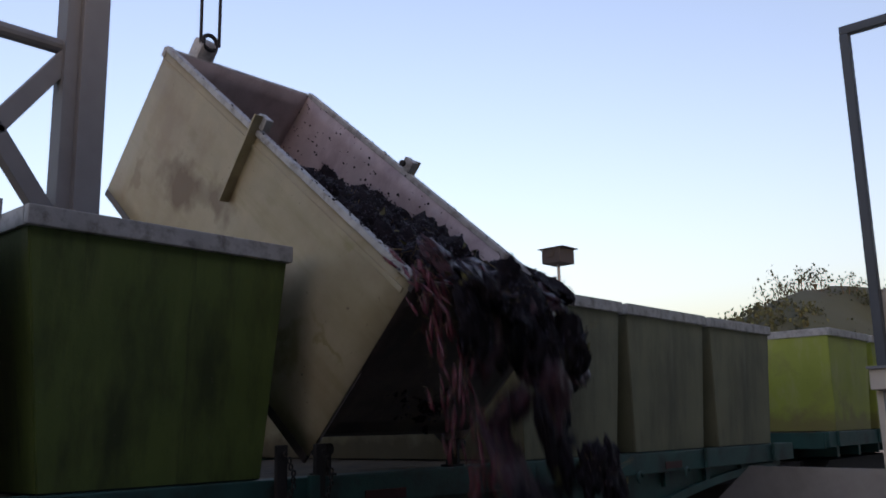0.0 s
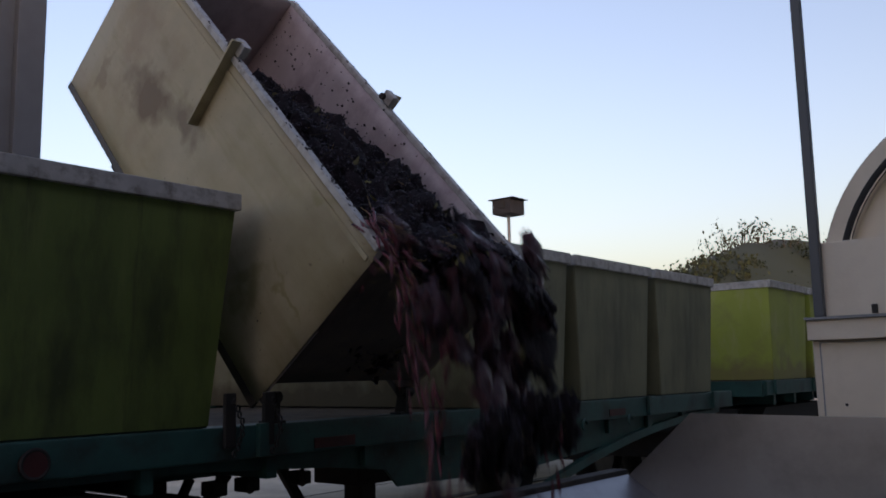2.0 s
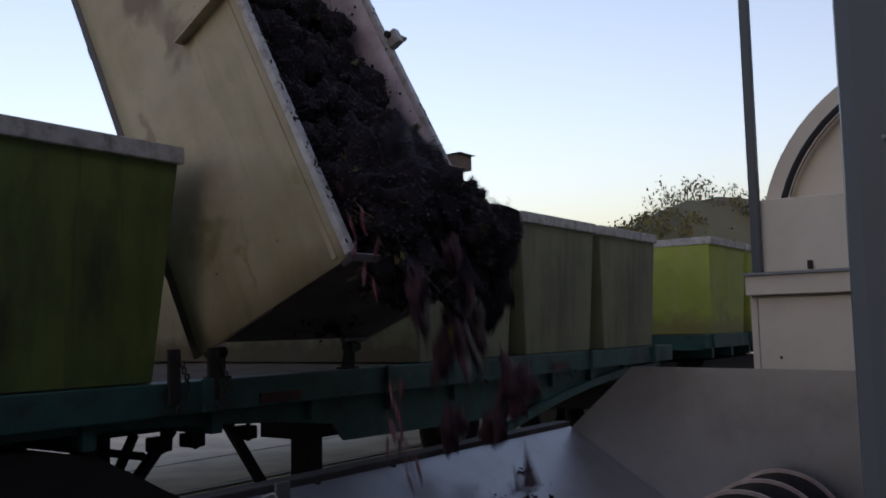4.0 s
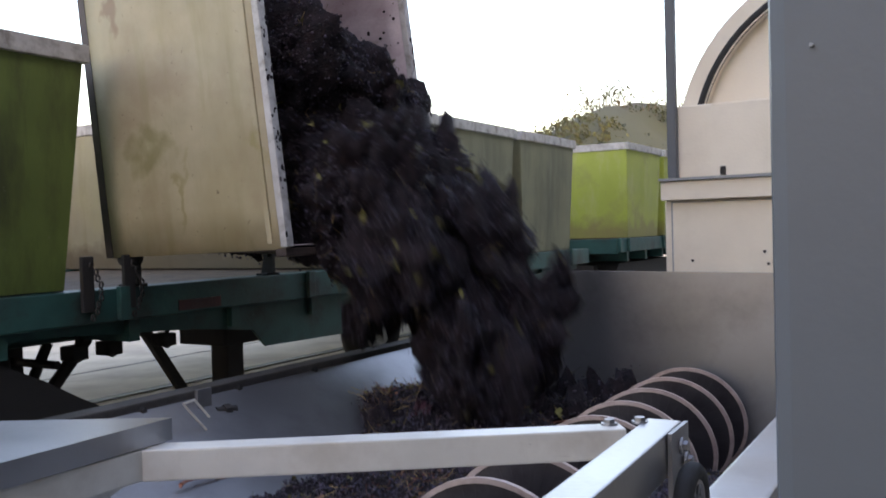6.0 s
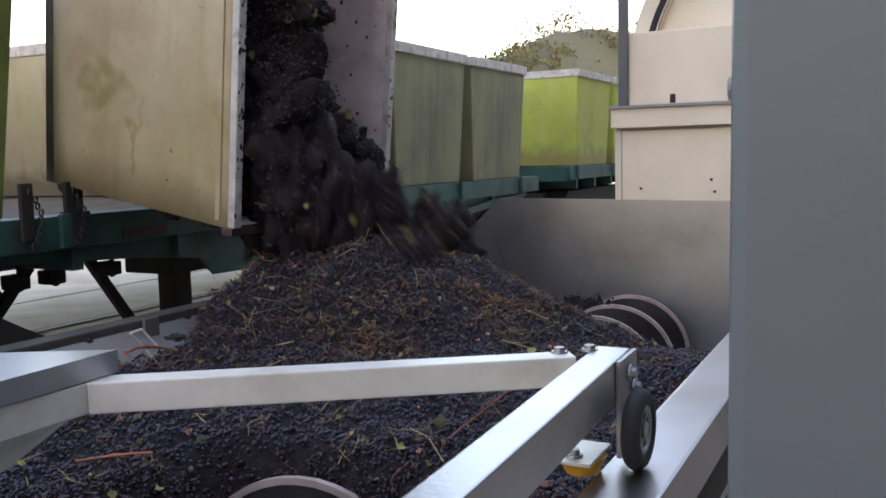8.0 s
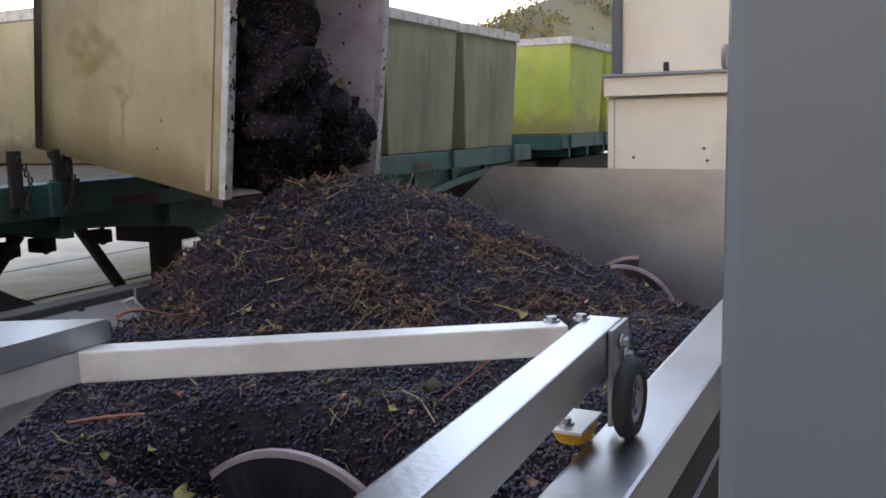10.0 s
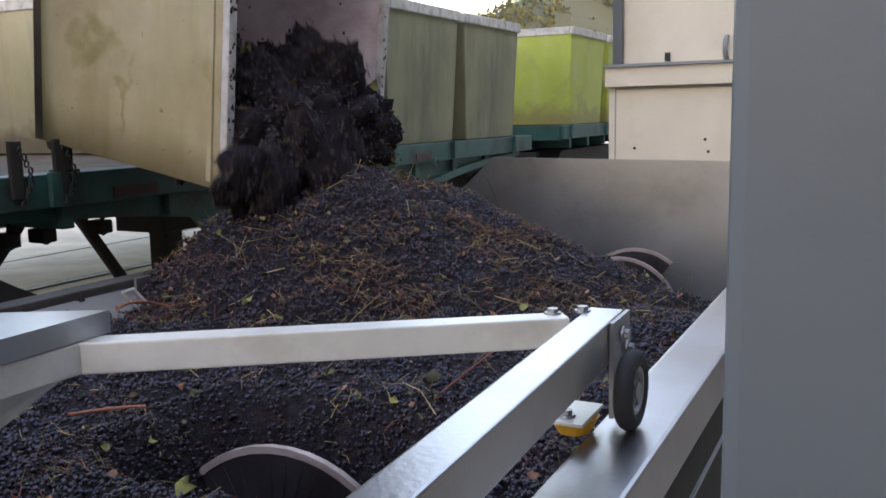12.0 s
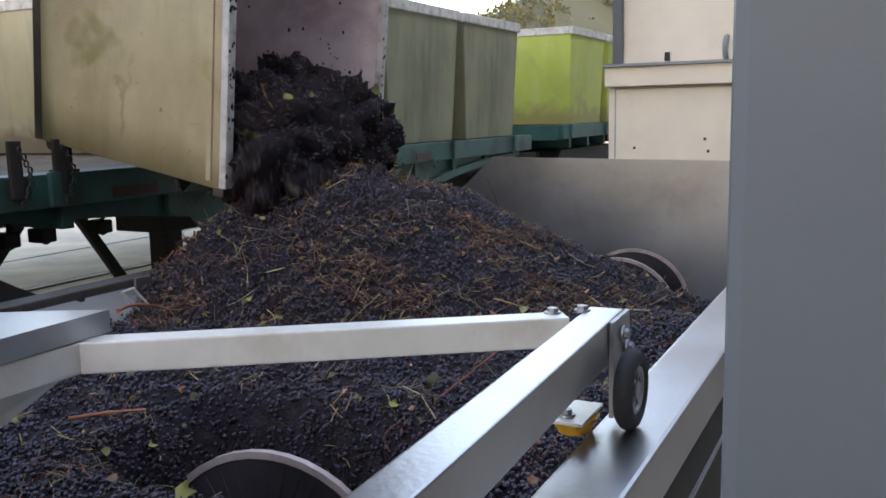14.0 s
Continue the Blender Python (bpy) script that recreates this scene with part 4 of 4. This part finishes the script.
def grape_surface(name, fn, x0, x1, y0, y1, keep, seed, label, step=0.0086, leaves_n=150, twigs_n=900):
    """A heap of grapes: an uneven skin of pulp covered by berries, stems and leaves."""
    rng = np.random.default_rng(seed)
    g = 0.03
    nx, ny = int((x1 - x0) / g), int((y1 - y0) / g)
    v = np.array([(x0 + g * i, y0 + g * j, fn(x0 + g * i, y0 + g * j) - 0.006) for j in range(ny + 1) for i in range(nx + 1)])
    ok = np.array([keep(p) for p in v])
    f = []
    for j in range(ny):
        for i in range(nx):
            q = (j * (nx + 1) + i, j * (nx + 1) + i + 1, (j + 1) * (nx + 1) + i + 1, (j + 1) * (nx + 1) + i)
            if all(ok[k] for k in q):
                f += [(q[0], q[1], q[2]), (q[0], q[2], q[3])]
    chunks = [(v, np.array(f), 0)]
    pts, rad = [], []
    y = y0
    while y < y1:
        x = x0
        while x < x1:
            px, py = x + rng.uniform(-0.007, 0.007), y + rng.uniform(-0.007, 0.007)
            near = math.hypot(px - 0.3, py) < 1.75
            if keep((px, py)) and (near or rng.random() < 0.48):
                bunch = lump_noise(px, py, 24, 11)
                if bunch > -0.42:
                    pts.append((px, py, fn(px, py) + rng.uniform(-0.007, 0.007) + 0.020 * bunch + 0.008 * lump_noise(px, py, 55, 17)))
                    rad.append(rng.uniform(0.0032, 0.0054) if near else rng.uniform(0.0036, 0.0062))
            x += step
        y += step
    pts = np.array(pts)
    bv, bf = berries(pts, np.array(rad), rng)
    chunks.append((bv, bf, 1))
    w = np.array([max(0.04, 0.25 + lump_noise(p[0], p[1], 3.5, 21) + 0.6 * lump_noise(p[0], p[1], 9, 31)) ** 2 for p in pts])
    lift = np.array((0, 0, 0.006))

    def scatter(n, make, index, *size, even=True):
        pick = rng.choice(len(pts), n, replace=False, p=None if even else w / w.sum())
        chunks.append((*make(pts[pick] + lift, rng, *size), index))

    scatter(int(twigs_n * 1.3), twigs, 2, 0.030, 0.0008, even=False)
    scatter(int(twigs_n * 1.1), twigs, 5, 0.032, 0.0009, even=False)
    scatter(twigs_n // 4, twigs, 2, 0.055, 0.0010)
    scatter(34, twigs, 2, 0.13, 0.0015)
    scatter(16, twigs, 5, 0.16, 0.0020)
    scatter(leaves_n, crumpled, 3, 0.009)
    scatter(leaves_n // 2, crumpled, 4, 0.008)
    scatter(46, crumpled, 3, 0.017)
    scatter(20, crumpled, 4, 0.014)
    return tagged(soup(name, chunks, GRAPE_MATS), label, "grapes", kind="stuff")


def build_heap():
    def in_hopper(p):
        return 0.36 < p[1] < 2.26 and 0.3 < p[0] < END_X - 0.01
    bed = grape_surface("grape_bed", bed_height, 0.3, END_X - 0.01, 0.36, 2.27, in_hopper, 3, "dark wine grapes with stems filling the hopper", leaves_n=420, twigs_n=1800)

    def on_mound(p):
        return mound_height(p[0], p[1]) > bed_height(p[0], p[1]) - 0.05 and p[1] < 2.36 and p[0] < END_X - 0.01
    mound = grape_surface("grape_mound", mound_height, 1.6, END_X - 0.01, 0.42, 2.37, on_mound, 4, "heaped mound of dark wine grapes and stems", leaves_n=420, twigs_n=3200)
    return bed, mound


def build_cane(points, r):
    """A bent, reddish vine cane through three points, with a cut end."""
    a, b, c = (Vector(p) for p in points)
    bm = bmesh.new()
    rows = []
    for i in range(11):
        u = i / 10
        p = a * (1 - u) * (1 - 2 * u) + b * 4 * u * (1 - u) + c * u * (2 * u - 1)
        k = r * (1.5 if i in (0, 5) else 1.0) * (1 - 0.3 * u)
        d = (c - a).normalized()
        side = d.cross(Vector((0, 0, 1))).normalized()
        up = side.cross(d)
        rows.append([bm.verts.new(p + (side * math.cos(w) + up * math.sin(w)) * k) for w in (math.tau * j / 7 for j in range(7))])
    for r0, r1 in zip(rows, rows[1:]):
        for j in range(7):
            bm.faces.new((r0[j], r1[j], r1[(j + 1) % 7], r0[(j + 1) % 7]))
    bm.faces.new(rows[0][::-1])
    bm.faces.new(rows[-1])
    return tagged(part("vine_cane", bm, M_CANE, smooth=True), "thin reddish vine cane lying on the grapes", "vine cane", "vine canes")


def lump(rad, n, seed, squash=(1, 1, 1), name="grape_clump", juice=False, twig=14, rough=0.55, loose=0.14, spread=()):
    """The mesh of a ragged clump of grapes with loose berries flying round it."""
    rng = np.random.default_rng(seed)
    bm = bmesh.new()
    bmesh.ops.create_icosphere(bm, subdivisions=4 if rad > 0.12 else 3 if rad > 0.06 else 2, radius=1)
    for v in bm.verts:
        k = 1 + rough * noise.noise(v.co * 1.7 + Vector((seed, 0, 0))) + 0.6 * rough * noise.noise(v.co * 4.0 + Vector((0, seed, 0))) + 0.4 * rough * noise.noise(v.co * 9 + Vector((0, 0, seed))) + 0.22 * rough * noise.noise(v.co * 19 + Vector((seed, seed, 0)))
        v.co = Vector((v.co.x * squash[0], v.co.y * squash[1], v.co.z * squash[2])) * rad * k
    v = np.array([w.co[:] for w in bm.verts])
    f = np.array([[w.index for w in q.verts] for q in bm.faces])
    bm.free()
    tri = f[rng.integers(0, len(f), n)]
    b = rng.dirichlet((1, 1, 1), n)
    p = (v[tri] * b[:, :, None]).sum(1) * (0.96 + np.abs(rng.normal(0, loose, (n, 1))))
    chunks = [(v, f, 4 if juice else 0), (*berries(p, rng.uniform(0.0025, 0.0080, n), rng), 1), (*twigs(p[:twig] * 1.03, rng, 0.06, 0.0010), 2)]
    mats = (M_PULP, M_GRAPE, M_STEM, M_VINELEAF, M_JUICE if name == "juice_splash" else M_VEIL)
    if twig > 6:
        chunks.append((*crumpled(p[: twig // 4] * 1.05, rng, 0.02), 3))
    if spread:
        one, chunks = chunks, []
        for k in range(spread[0]):
            off = np.array([(k / max(1, spread[0] - 1) - 0.5 + rng.uniform(-0.15, 0.15)) * spread[1], rng.uniform(-0.5, 0.5) * spread[2], rng.uniform(-0.5, 0.5) * spread[3]])
            turn = np.array(Euler((rng.uniform(-0.3, 0.3), rng.uniform(-0.3, 0.3), math.pi * (k % 2) + rng.uniform(-0.4, 0.4))).to_matrix()) * rng.uniform(0.7, 1.15)
            chunks += [(v @ turn.T + off, f, m) for v, f, m in one]
    return soup(name, chunks, mats)


G = 9.81


def ease(t, a, b):
    k = max(0.0, min(1.0, (t - a) / (b - a)))
    return k * k * (3 - 2 * k)


def drop_rows(release, u, out, goal, push, spin, rnd, upright, wide):
    """Rows of a clump: it lies in the load, slides to the lip, falls, and comes to rest at its goal in the hopper."""
    e0 = Euler((rnd.uniform(-0.3, 0.3), rnd.uniform(-0.3, 0.3), rnd.choice((0, math.pi)) + rnd.uniform(-0.3, 0.3))) if upright else Euler((rnd.uniform(0, 6), rnd.uniform(0, 6), rnd.uniform(0, 6)))
    slide = 0.8 if wide > 0.2 else 0.3
    a = Vector((0.56 + (0.5 - wide) * (u / TIP_L - 0.5), 0.55 if wide > 0.2 else 0.3, 0.40 if wide > 0.2 else 0.3))
    b = Vector((u, -0.07 + out, TOP + (0.035 if upright and wide > 0.2 else 0.0)))

    def lie(t):
        return Matrix.Rotation(radians(tip_angle(max(t, 0)) - 90), 4, "X") if upright else Matrix()

    def held(t):
        k = max(0.0, min(1.0, (t - (release - slide)) / slide))
        k = k * k * 0.7 + 0.3 * k
        p = tip_pose(max(t, 0)) @ (a + (b - a) * k)
        return Matrix.Translation(p) @ lie(t) @ e0.to_matrix().to_4x4()

    p0 = held(release).translation
    T = (push + math.sqrt(push ** 2 + 2 * G * max(0.05, p0.z - goal.z))) / G
    vx, vy = (goal.x - p0.x) / T, (goal.y - p0.y) / T

    def falling(t):
        d = min(t - release, T)
        p = p0 + Vector((vx * d, vy * d, push * d - G * d * d / 2))
        turn = Matrix.Rotation(radians(tip_angle(max(release, 0)) - 90) * (1 - ease(d, 0, 0.25)), 4, "X") if upright else Matrix()
        return Matrix.Translation(p) @ Euler([s * d for s in spin]).to_matrix().to_4x4() @ turn @ e0.to_matrix().to_4x4()

    ts = [t for t, _ in TIP if t < release - slide][::3] + [release - slide + slide * i / 5 for i in range(6)]
    n = max(3, int(T / 0.08))
    times = [(t, held) for t in ts] + [(release + T * (i + 1) / n, falling) for i in range(n)]
    rows = [(0.0, falling(0.0) if release < 0 else held(0.0))]
    for t, fn in times:
        if rows[-1][0] + 0.04 < t < 13.9:
            rows.append((t, fn(t)))
    rows.append((14.0, falling(14.0) if release < 14 else held(14.0)))
    return rows


def build_stream():
    rnd = random.Random(12)
    big = [lump(0.14, 380, 30 + i, (1.2, 0.8, 1.75), rough=0.8) for i in range(4)]
    veil = [lump(0.085, 150, 40 + i, (1.5, 0.35, 2.2), name="pulp_sheet", juice=i % 2 == 0, rough=1.0) for i in range(4)]
    mid = [lump(0.07, 90, 45 + i, (1, 0.85, 1.3), rough=0.8) for i in range(3)]
    tiny = [lump(0.026, 22, 50 + i, (1, 0.9, 1.5), twig=4) for i in range(3)]
    red = [lump(0.012, 4, 60 + i, (0.8, 0.6, 4.2), "juice_splash", True, 2, spread=(6, 0.13, 0.06, 0.34)) for i in range(3)]
    fall = [lump(0.20, 1700, 80 + i, (1.5, 0.75, 1.6), twig=40, rough=0.6, loose=0.09) for i in range(3)]
    half = [lump(0.20, 620, 84 + i, (1.25, 0.8, 1.7), twig=30, rough=0.5, loose=0.06) for i in range(2)]
    curtain = [lump(0.080, 190, 88 + i, (1.2, 0.5, 1.8), name="pulp_sheet", twig=8, juice=i % 2 == 1, rough=0.9, loose=0.10, spread=(3, 0.34, 0.05, 0.30)) for i in range(6)]
    bit = [lump(0.090, 260, 96 + i, (1.2, 0.8, 1.5), twig=20, rough=0.7, loose=0.12, spread=(3, 0.36, 0.20, 0.30)) for i in range(5)]
    plan = [("c", -0.62 + 0.04 * i + rnd.uniform(-0.02, 0.02)) for i in range(90)]
    plan += [("c", 2.9 + 0.12 * i) for i in range(12)]
    plan += [("n", 3.9 + 3.5 * (i + rnd.random()) / 60) for i in range(60)]
    plan += [("n", 7.2 + 1.5 * (i + rnd.random()) / 26) for i in range(26)]
    plan += [("n", 11.35 + 2.65 * (i + rnd.random()) / 64) for i in range(64)]
    plan += [("f", 4.0 + 0.09 * i + rnd.uniform(-0.05, 0.05)) for i in range(38)]
    plan += [("h", 7.3 + 0.13 * i) for i in range(9)]
    plan += [("t", rnd.uniform(-0.5, 5.0)) for i in range(14)]
    plan += [("v", -0.55 + 4.9 * (i + rnd.random()) / 24) for i in range(24)]
    plan += [("b", 3.8 + 4.0 * (i + rnd.random()) / 50) for i in range(50)]
    plan += [("m", 4.6 + 4.0 * (i + rnd.random()) / 10) for i in range(10)]
    plan += [("t", 7.0 + 1.2 * (i + rnd.random()) / 10) for i in range(10)]
    plan += [("t", 11.2 + 2.8 * (i + rnd.random()) / 16) for i in range(16)]
    plan += [("r", -0.55 + 4.1 * (i + rnd.random()) / 170) for i in range(170)]
    plan += [("r", rnd.uniform(3.4, 4.6)) for i in range(10)]
    used, made, n_kind = set(), [], {}
    for kind, t in plan:
        src = rnd.choice({"t": tiny, "m": mid, "b": big, "r": red, "v": veil, "f": fall, "h": half, "c": curtain, "n": bit}[kind])
        ob = src if src not in used else copy_thing(src, Matrix())
        used.add(src)
        if kind == "r":
            tagged(ob, "streaming splash of red grape juice and pulp", "juice", "juice splashes")
            u = abs(rnd.gauss(0.0, 0.06)) if rnd.random() < 0.72 else rnd.uniform(0.1, 1.15)
        else:
            if kind in "cv":
                tagged(ob, "torn sheet of wet grape pulp pouring off the lip", "grape pulp", "pouring pulp")
            else:
                tagged(ob, "tumbling clump of dark wine grapes from the bin", "grapes", "falling grapes")
            m = {"t": 0.03, "m": 0.08, "b": 0.26, "v": 0.2, "f": 0.44, "h": 0.3, "c": 0.27, "n": 0.33}[kind]
            n_kind[kind] = n_kind.get(kind, rnd.random()) + 0.618
            u = m + (n_kind[kind] % 1 if kind in "cfvn" else rnd.random()) * (TIP_L - 2 * m + (0.26 if 4 < t < 7 else 0.04))
            if t > 9:
                u = rnd.uniform(0.36, 0.62)
            if kind == "h":
                u = rnd.uniform(0.26, 0.6)
        thick = {"t": 0.08, "m": 0.10, "b": 0.34, "r": 0.05, "v": 0.06, "f": 0.34, "h": 0.2, "c": 0.05, "n": 0.36}[kind]
        out = {"f": 0.12, "h": 0.12, "b": 0.07, "n": 0.06}.get(kind, 0.0) + rnd.uniform(0, thick * (0.4 if t > 6.8 else 0.85))
        gx = TIP_X + u + rnd.uniform(-0.02, 0.10)
        if t < 4:
            gx -= 0.03
            goal = Vector((gx, 2.24 - 0.05 * max(t, 0) + rnd.uniform(-0.05, 0.03), rnd.uniform(0.36, 0.5)))
            push = rnd.uniform(-0.5, 0.0)
        elif t < 9:
            gx = min(gx + 0.26 * max(0, u / TIP_L - 0.3), 4.2)
            goal = Vector((gx, rnd.uniform(max(1.35, 1.85 - 0.25 * (t - 4.2)), 2.08) - 0.30 * (u / TIP_L) ** 2, {"f": 0.26, "h": 0.36}.get(kind, 0.42) + rnd.uniform(0, 0.1) + (0.03 * (t - 4) if kind == "m" else 0)))
            push = rnd.uniform(-0.9, -0.2)
        else:
            goal = Vector((rnd.uniform(2.4, 2.95), rnd.uniform(1.72, 2.0), rnd.uniform(0.60, 0.70)))
            push = rnd.uniform(-0.1, 0.3)
        sp = 0.5 if kind in "vrfhcn" else 2.5
        made.append((ob, drop_rows(t, u, out, goal, push, [rnd.uniform(-sp, sp) for _ in range(3)], rnd, kind in "vrbfhcn", {"b": 0.3, "f": 0.46, "c": 0.30, "h": 0.4}.get(kind, 0.15))))
    return made


def load_top(y):
    return 0.99 - 0.05 * y - 0.075 * y * y


def build_load():
    """Chunks of the load slide down to the lip and drop into the hopper, row by row; the rest slumps late."""
    made = []
    rnd = random.Random(77)
    steps = [t for t, _ in TIP]
    kinds = [lump(0.205, 2600, 130 + i, (0.95, 1.2, 1.05), "grape_load", twig=60, rough=0.52, loose=0.05) for i in range(4)]
    used = set()
    for iy in range(5):
        for ix in range(4):
            for iz in range(2):
                src = kinds[(iy * 5 + ix * 3 + iz) % 4]
                ob = src if src not in used else copy_thing(src, Matrix())
                used.add(src)
                tagged(ob, "chunk of packed dark wine grapes sliding from the bin", "grapes", "load of the tipped bin")
                c = Vector((0.30 + 0.175 * ix, 0.27 + 0.40 * iy, 0.0))
                c.z = load_top(c.y) - 0.20 if iz else 0.30
                go = 3.9 + 0.60 * iy + (0.0 if iz else 0.32) + 0.10 * (3 - ix) + rnd.uniform(-0.05, 0.12)
                lip = Vector((c.x + rnd.uniform(-0.02, 0.06), 0.08 + rnd.uniform(0, 0.14), TOP + 0.05))
                e0 = Euler((rnd.uniform(-0.5, 0.5), rnd.uniform(-0.4, 0.4), rnd.choice((0, math.pi)) + rnd.uniform(-0.4, 0.4))).to_matrix().to_4x4()

                def at(t, c=c, go=go, lip=lip, e0=e0, iz=iz, ix=ix):
                    p = c.copy()
                    p.y += (0.32 - c.y) * 0.75 * ease(t, min(3.0, go - 1.3), go - 0.3) if c.y > 0.32 else 0
                    p.z += ((1.02, 1.03, 1.05, 1.06)[ix] - load_top(c.y)) * ease(t, 3.0, 4.9) * (1 if iz else 0.6)
                    k = max(0.0, min(1.0, (t - go + 0.6) / 0.6))
                    return tip_pose(t) @ Matrix.Translation(p + (lip - p) * (0.35 * k + 0.65 * k * k)) @ e0

                ts = sorted({t for t in steps if t < go - 0.6} | {go - 0.6 + 0.12 * k for k in range(6)})
                rows = [(t, at(t)) for t in ts]
                m0 = rows[-1][1]
                p0, q0 = m0.translation.copy(), m0.to_quaternion().to_matrix().to_4x4()
                goal = Vector((min(3.85, p0.x + 0.08), rnd.uniform(1.55, 1.98), 0.30 + rnd.uniform(0, 0.1)))
                push = rnd.uniform(-0.8, -0.3)
                T = (push + math.sqrt(push ** 2 + 2 * G * (p0.z - goal.z))) / G
                turn = rnd.uniform(15, 60)
                for k in range(1, 8):
                    d = T * k / 7
                    p = Vector((p0.x + (goal.x - p0.x) * k / 7, p0.y + (goal.y - p0.y) * k / 7, p0.z + push * d - G * d * d / 2))
                    rows.append((go + d, Matrix.Translation(p) @ Matrix.Rotation(radians(turn * k / 7), 4, "X") @ q0))
                rows.append((14.0, rows[-1][1]))
                made.append((ob, rows))

    # the mass that sticks to the near end and slumps after eleven seconds: where it sticks, where it ends
    stuck = (((0.28, 0.06, 0.84), (0.29, 0.26, 0.86)), ((0.30, 0.36, 0.86), (0.52, 0.25, 0.84)), ((0.30, 0.66, 0.84), (0.72, 0.26, 0.82)),
             ((0.30, 0.96, 0.80), (0.84, 0.10, 0.84)), ((0.60, 0.00, 0.72), (0.62, 0.02, 0.94)), ((0.84, -0.02, 0.78), (0.84, -0.02, 0.96)),
             ((0.50, 0.26, 0.70), (0.60, 0.22, 0.56)), ((0.30, 1.28, 0.74), (0.32, 0.20, 0.56)), ((0.30, 0.04, 0.60), (0.30, 0.02, 0.96)), ((0.46, 0.52, 0.72), (0.46, 0.02, 0.98)),
             ((0.74, -0.02, 0.86), (0.74, -0.04, 1.00)), ((0.42, 0.84, 0.66), (0.84, 0.20, 0.58)), ((0.34, 0.20, 0.66), (0.36, 0.30, 0.72)), ((0.32, 1.60, 0.60), (0.44, 0.08, 0.80)),
             ((0.30, 0.22, 0.88), (0.40, 0.30, 0.88)), ((0.30, 0.51, 0.88), (0.62, 0.32, 0.86)), ((0.30, 0.81, 0.86), (0.80, 0.28, 0.80)), ((0.30, 1.12, 0.80), (0.66, 0.12, 0.92)), ((0.48, 0.68, 0.60), (0.30, 0.14, 0.92)), ((0.46, 0.12, 0.84), (0.54, 0.12, 0.94)))
    for n, (p, q) in enumerate(stuck):
        ob = copy_thing(kinds[n % 4], Matrix())
        tagged(ob, "clinging chunk of dark grapes remaining in the bin", "grapes", "load of the tipped bin")
        e0 = Euler((rnd.uniform(-1, 1), rnd.uniform(-1, 1), rnd.uniform(0, 6))).to_matrix().to_4x4()
        p, q = Vector((max(p[0], 0.31), max(p[1], 0.15), p[2])), Vector((max(q[0], 0.30), max(0.11, q[1] - 0.11 * (q[1] > 0.15) - 0.10 * (q[0] < 0.5)), q[2]))
        s = Vector((max(p.x, 0.36), min(2.2, max(p.y, 0.3) + 1.6), 0.2))
        lag = 0.35 * n / 14

        def where(t, p=p, q=q, s=s, lag=lag):
            a = ease(t, 3.4 + lag, 7.7)
            k = ease(t, 10.9 + lag, 11.8 + lag)
            return s + (p - s) * a + (q - p) * k + Vector((0, -0.02, 0.01)) * ease(t, 12, 14)

        ts = (0, 2.5, 3.4, 4.2, 5.0, 5.5, 6.0, 6.5, 7.0, 7.5, 8.2, 10.9, 11.1, 11.3, 11.5, 11.7, 11.9, 12.2, 13, 14)
        made.append((ob, [(t, tip_pose(t) @ Matrix.Translation(where(t)) @ e0) for t in ts]))
    return made


tip_bin = build_tipping_bin()
cable = build_cable()
for x in (TIP_X + 0.1, TIP_X + TIP_L - 0.1):
    build_hinge_stand(x)
bed, mound = build_heap()
canes = (build_cane(((1.252, 1.524, 0.895), (1.315, 1.477, 0.895), (1.365, 1.416, 0.895)), 0.0042), build_cane(((1.865, 2.020, 0.958), (1.948, 2.020, 0.962), (2.075, 2.020, 0.922)), 0.0055))
load = build_load()
stream = build_stream()


def motions():
    walk(auger, [(t, pose(0, 1.15, 0.54, 20.0 * t)) for t in (0, 2, 4, 6, 8, 10, 12, 14)])
    walk(tip_bin, [(t, tip_pose(t)) for t, _ in TIP])
    walk(cable, [(t, Matrix.Translation(tip_pose(t) @ Vector((0.265, 2.62, TOP + 0.10)))) for t, _ in TIP])
    levels = ((0, -0.60), (4.0, -0.58), (5.0, -0.42), (5.5, -0.32), (6.0, -0.20), (6.5, -0.09), (7.0, -0.05), (8.0, -0.015), (10.5, 0), (14, -0.012))
    for ob in (bed, *canes):
        walk(ob, [(t, Matrix.Translation((0, 0, z))) for t, z in levels])
    walk(mound, [(t, Matrix.Translation((0, 0, z))) for t, z in ((0, -0.85), (4.5, -0.80), (6.0, -0.45), (6.5, -0.33), (7.0, -0.27), (7.5, -0.18), (8.0, -0.11), (9.0, -0.03), (10.5, 0), (14, 0))])
    for ob, rows in load + stream:
        walk(ob, rows)


motions()
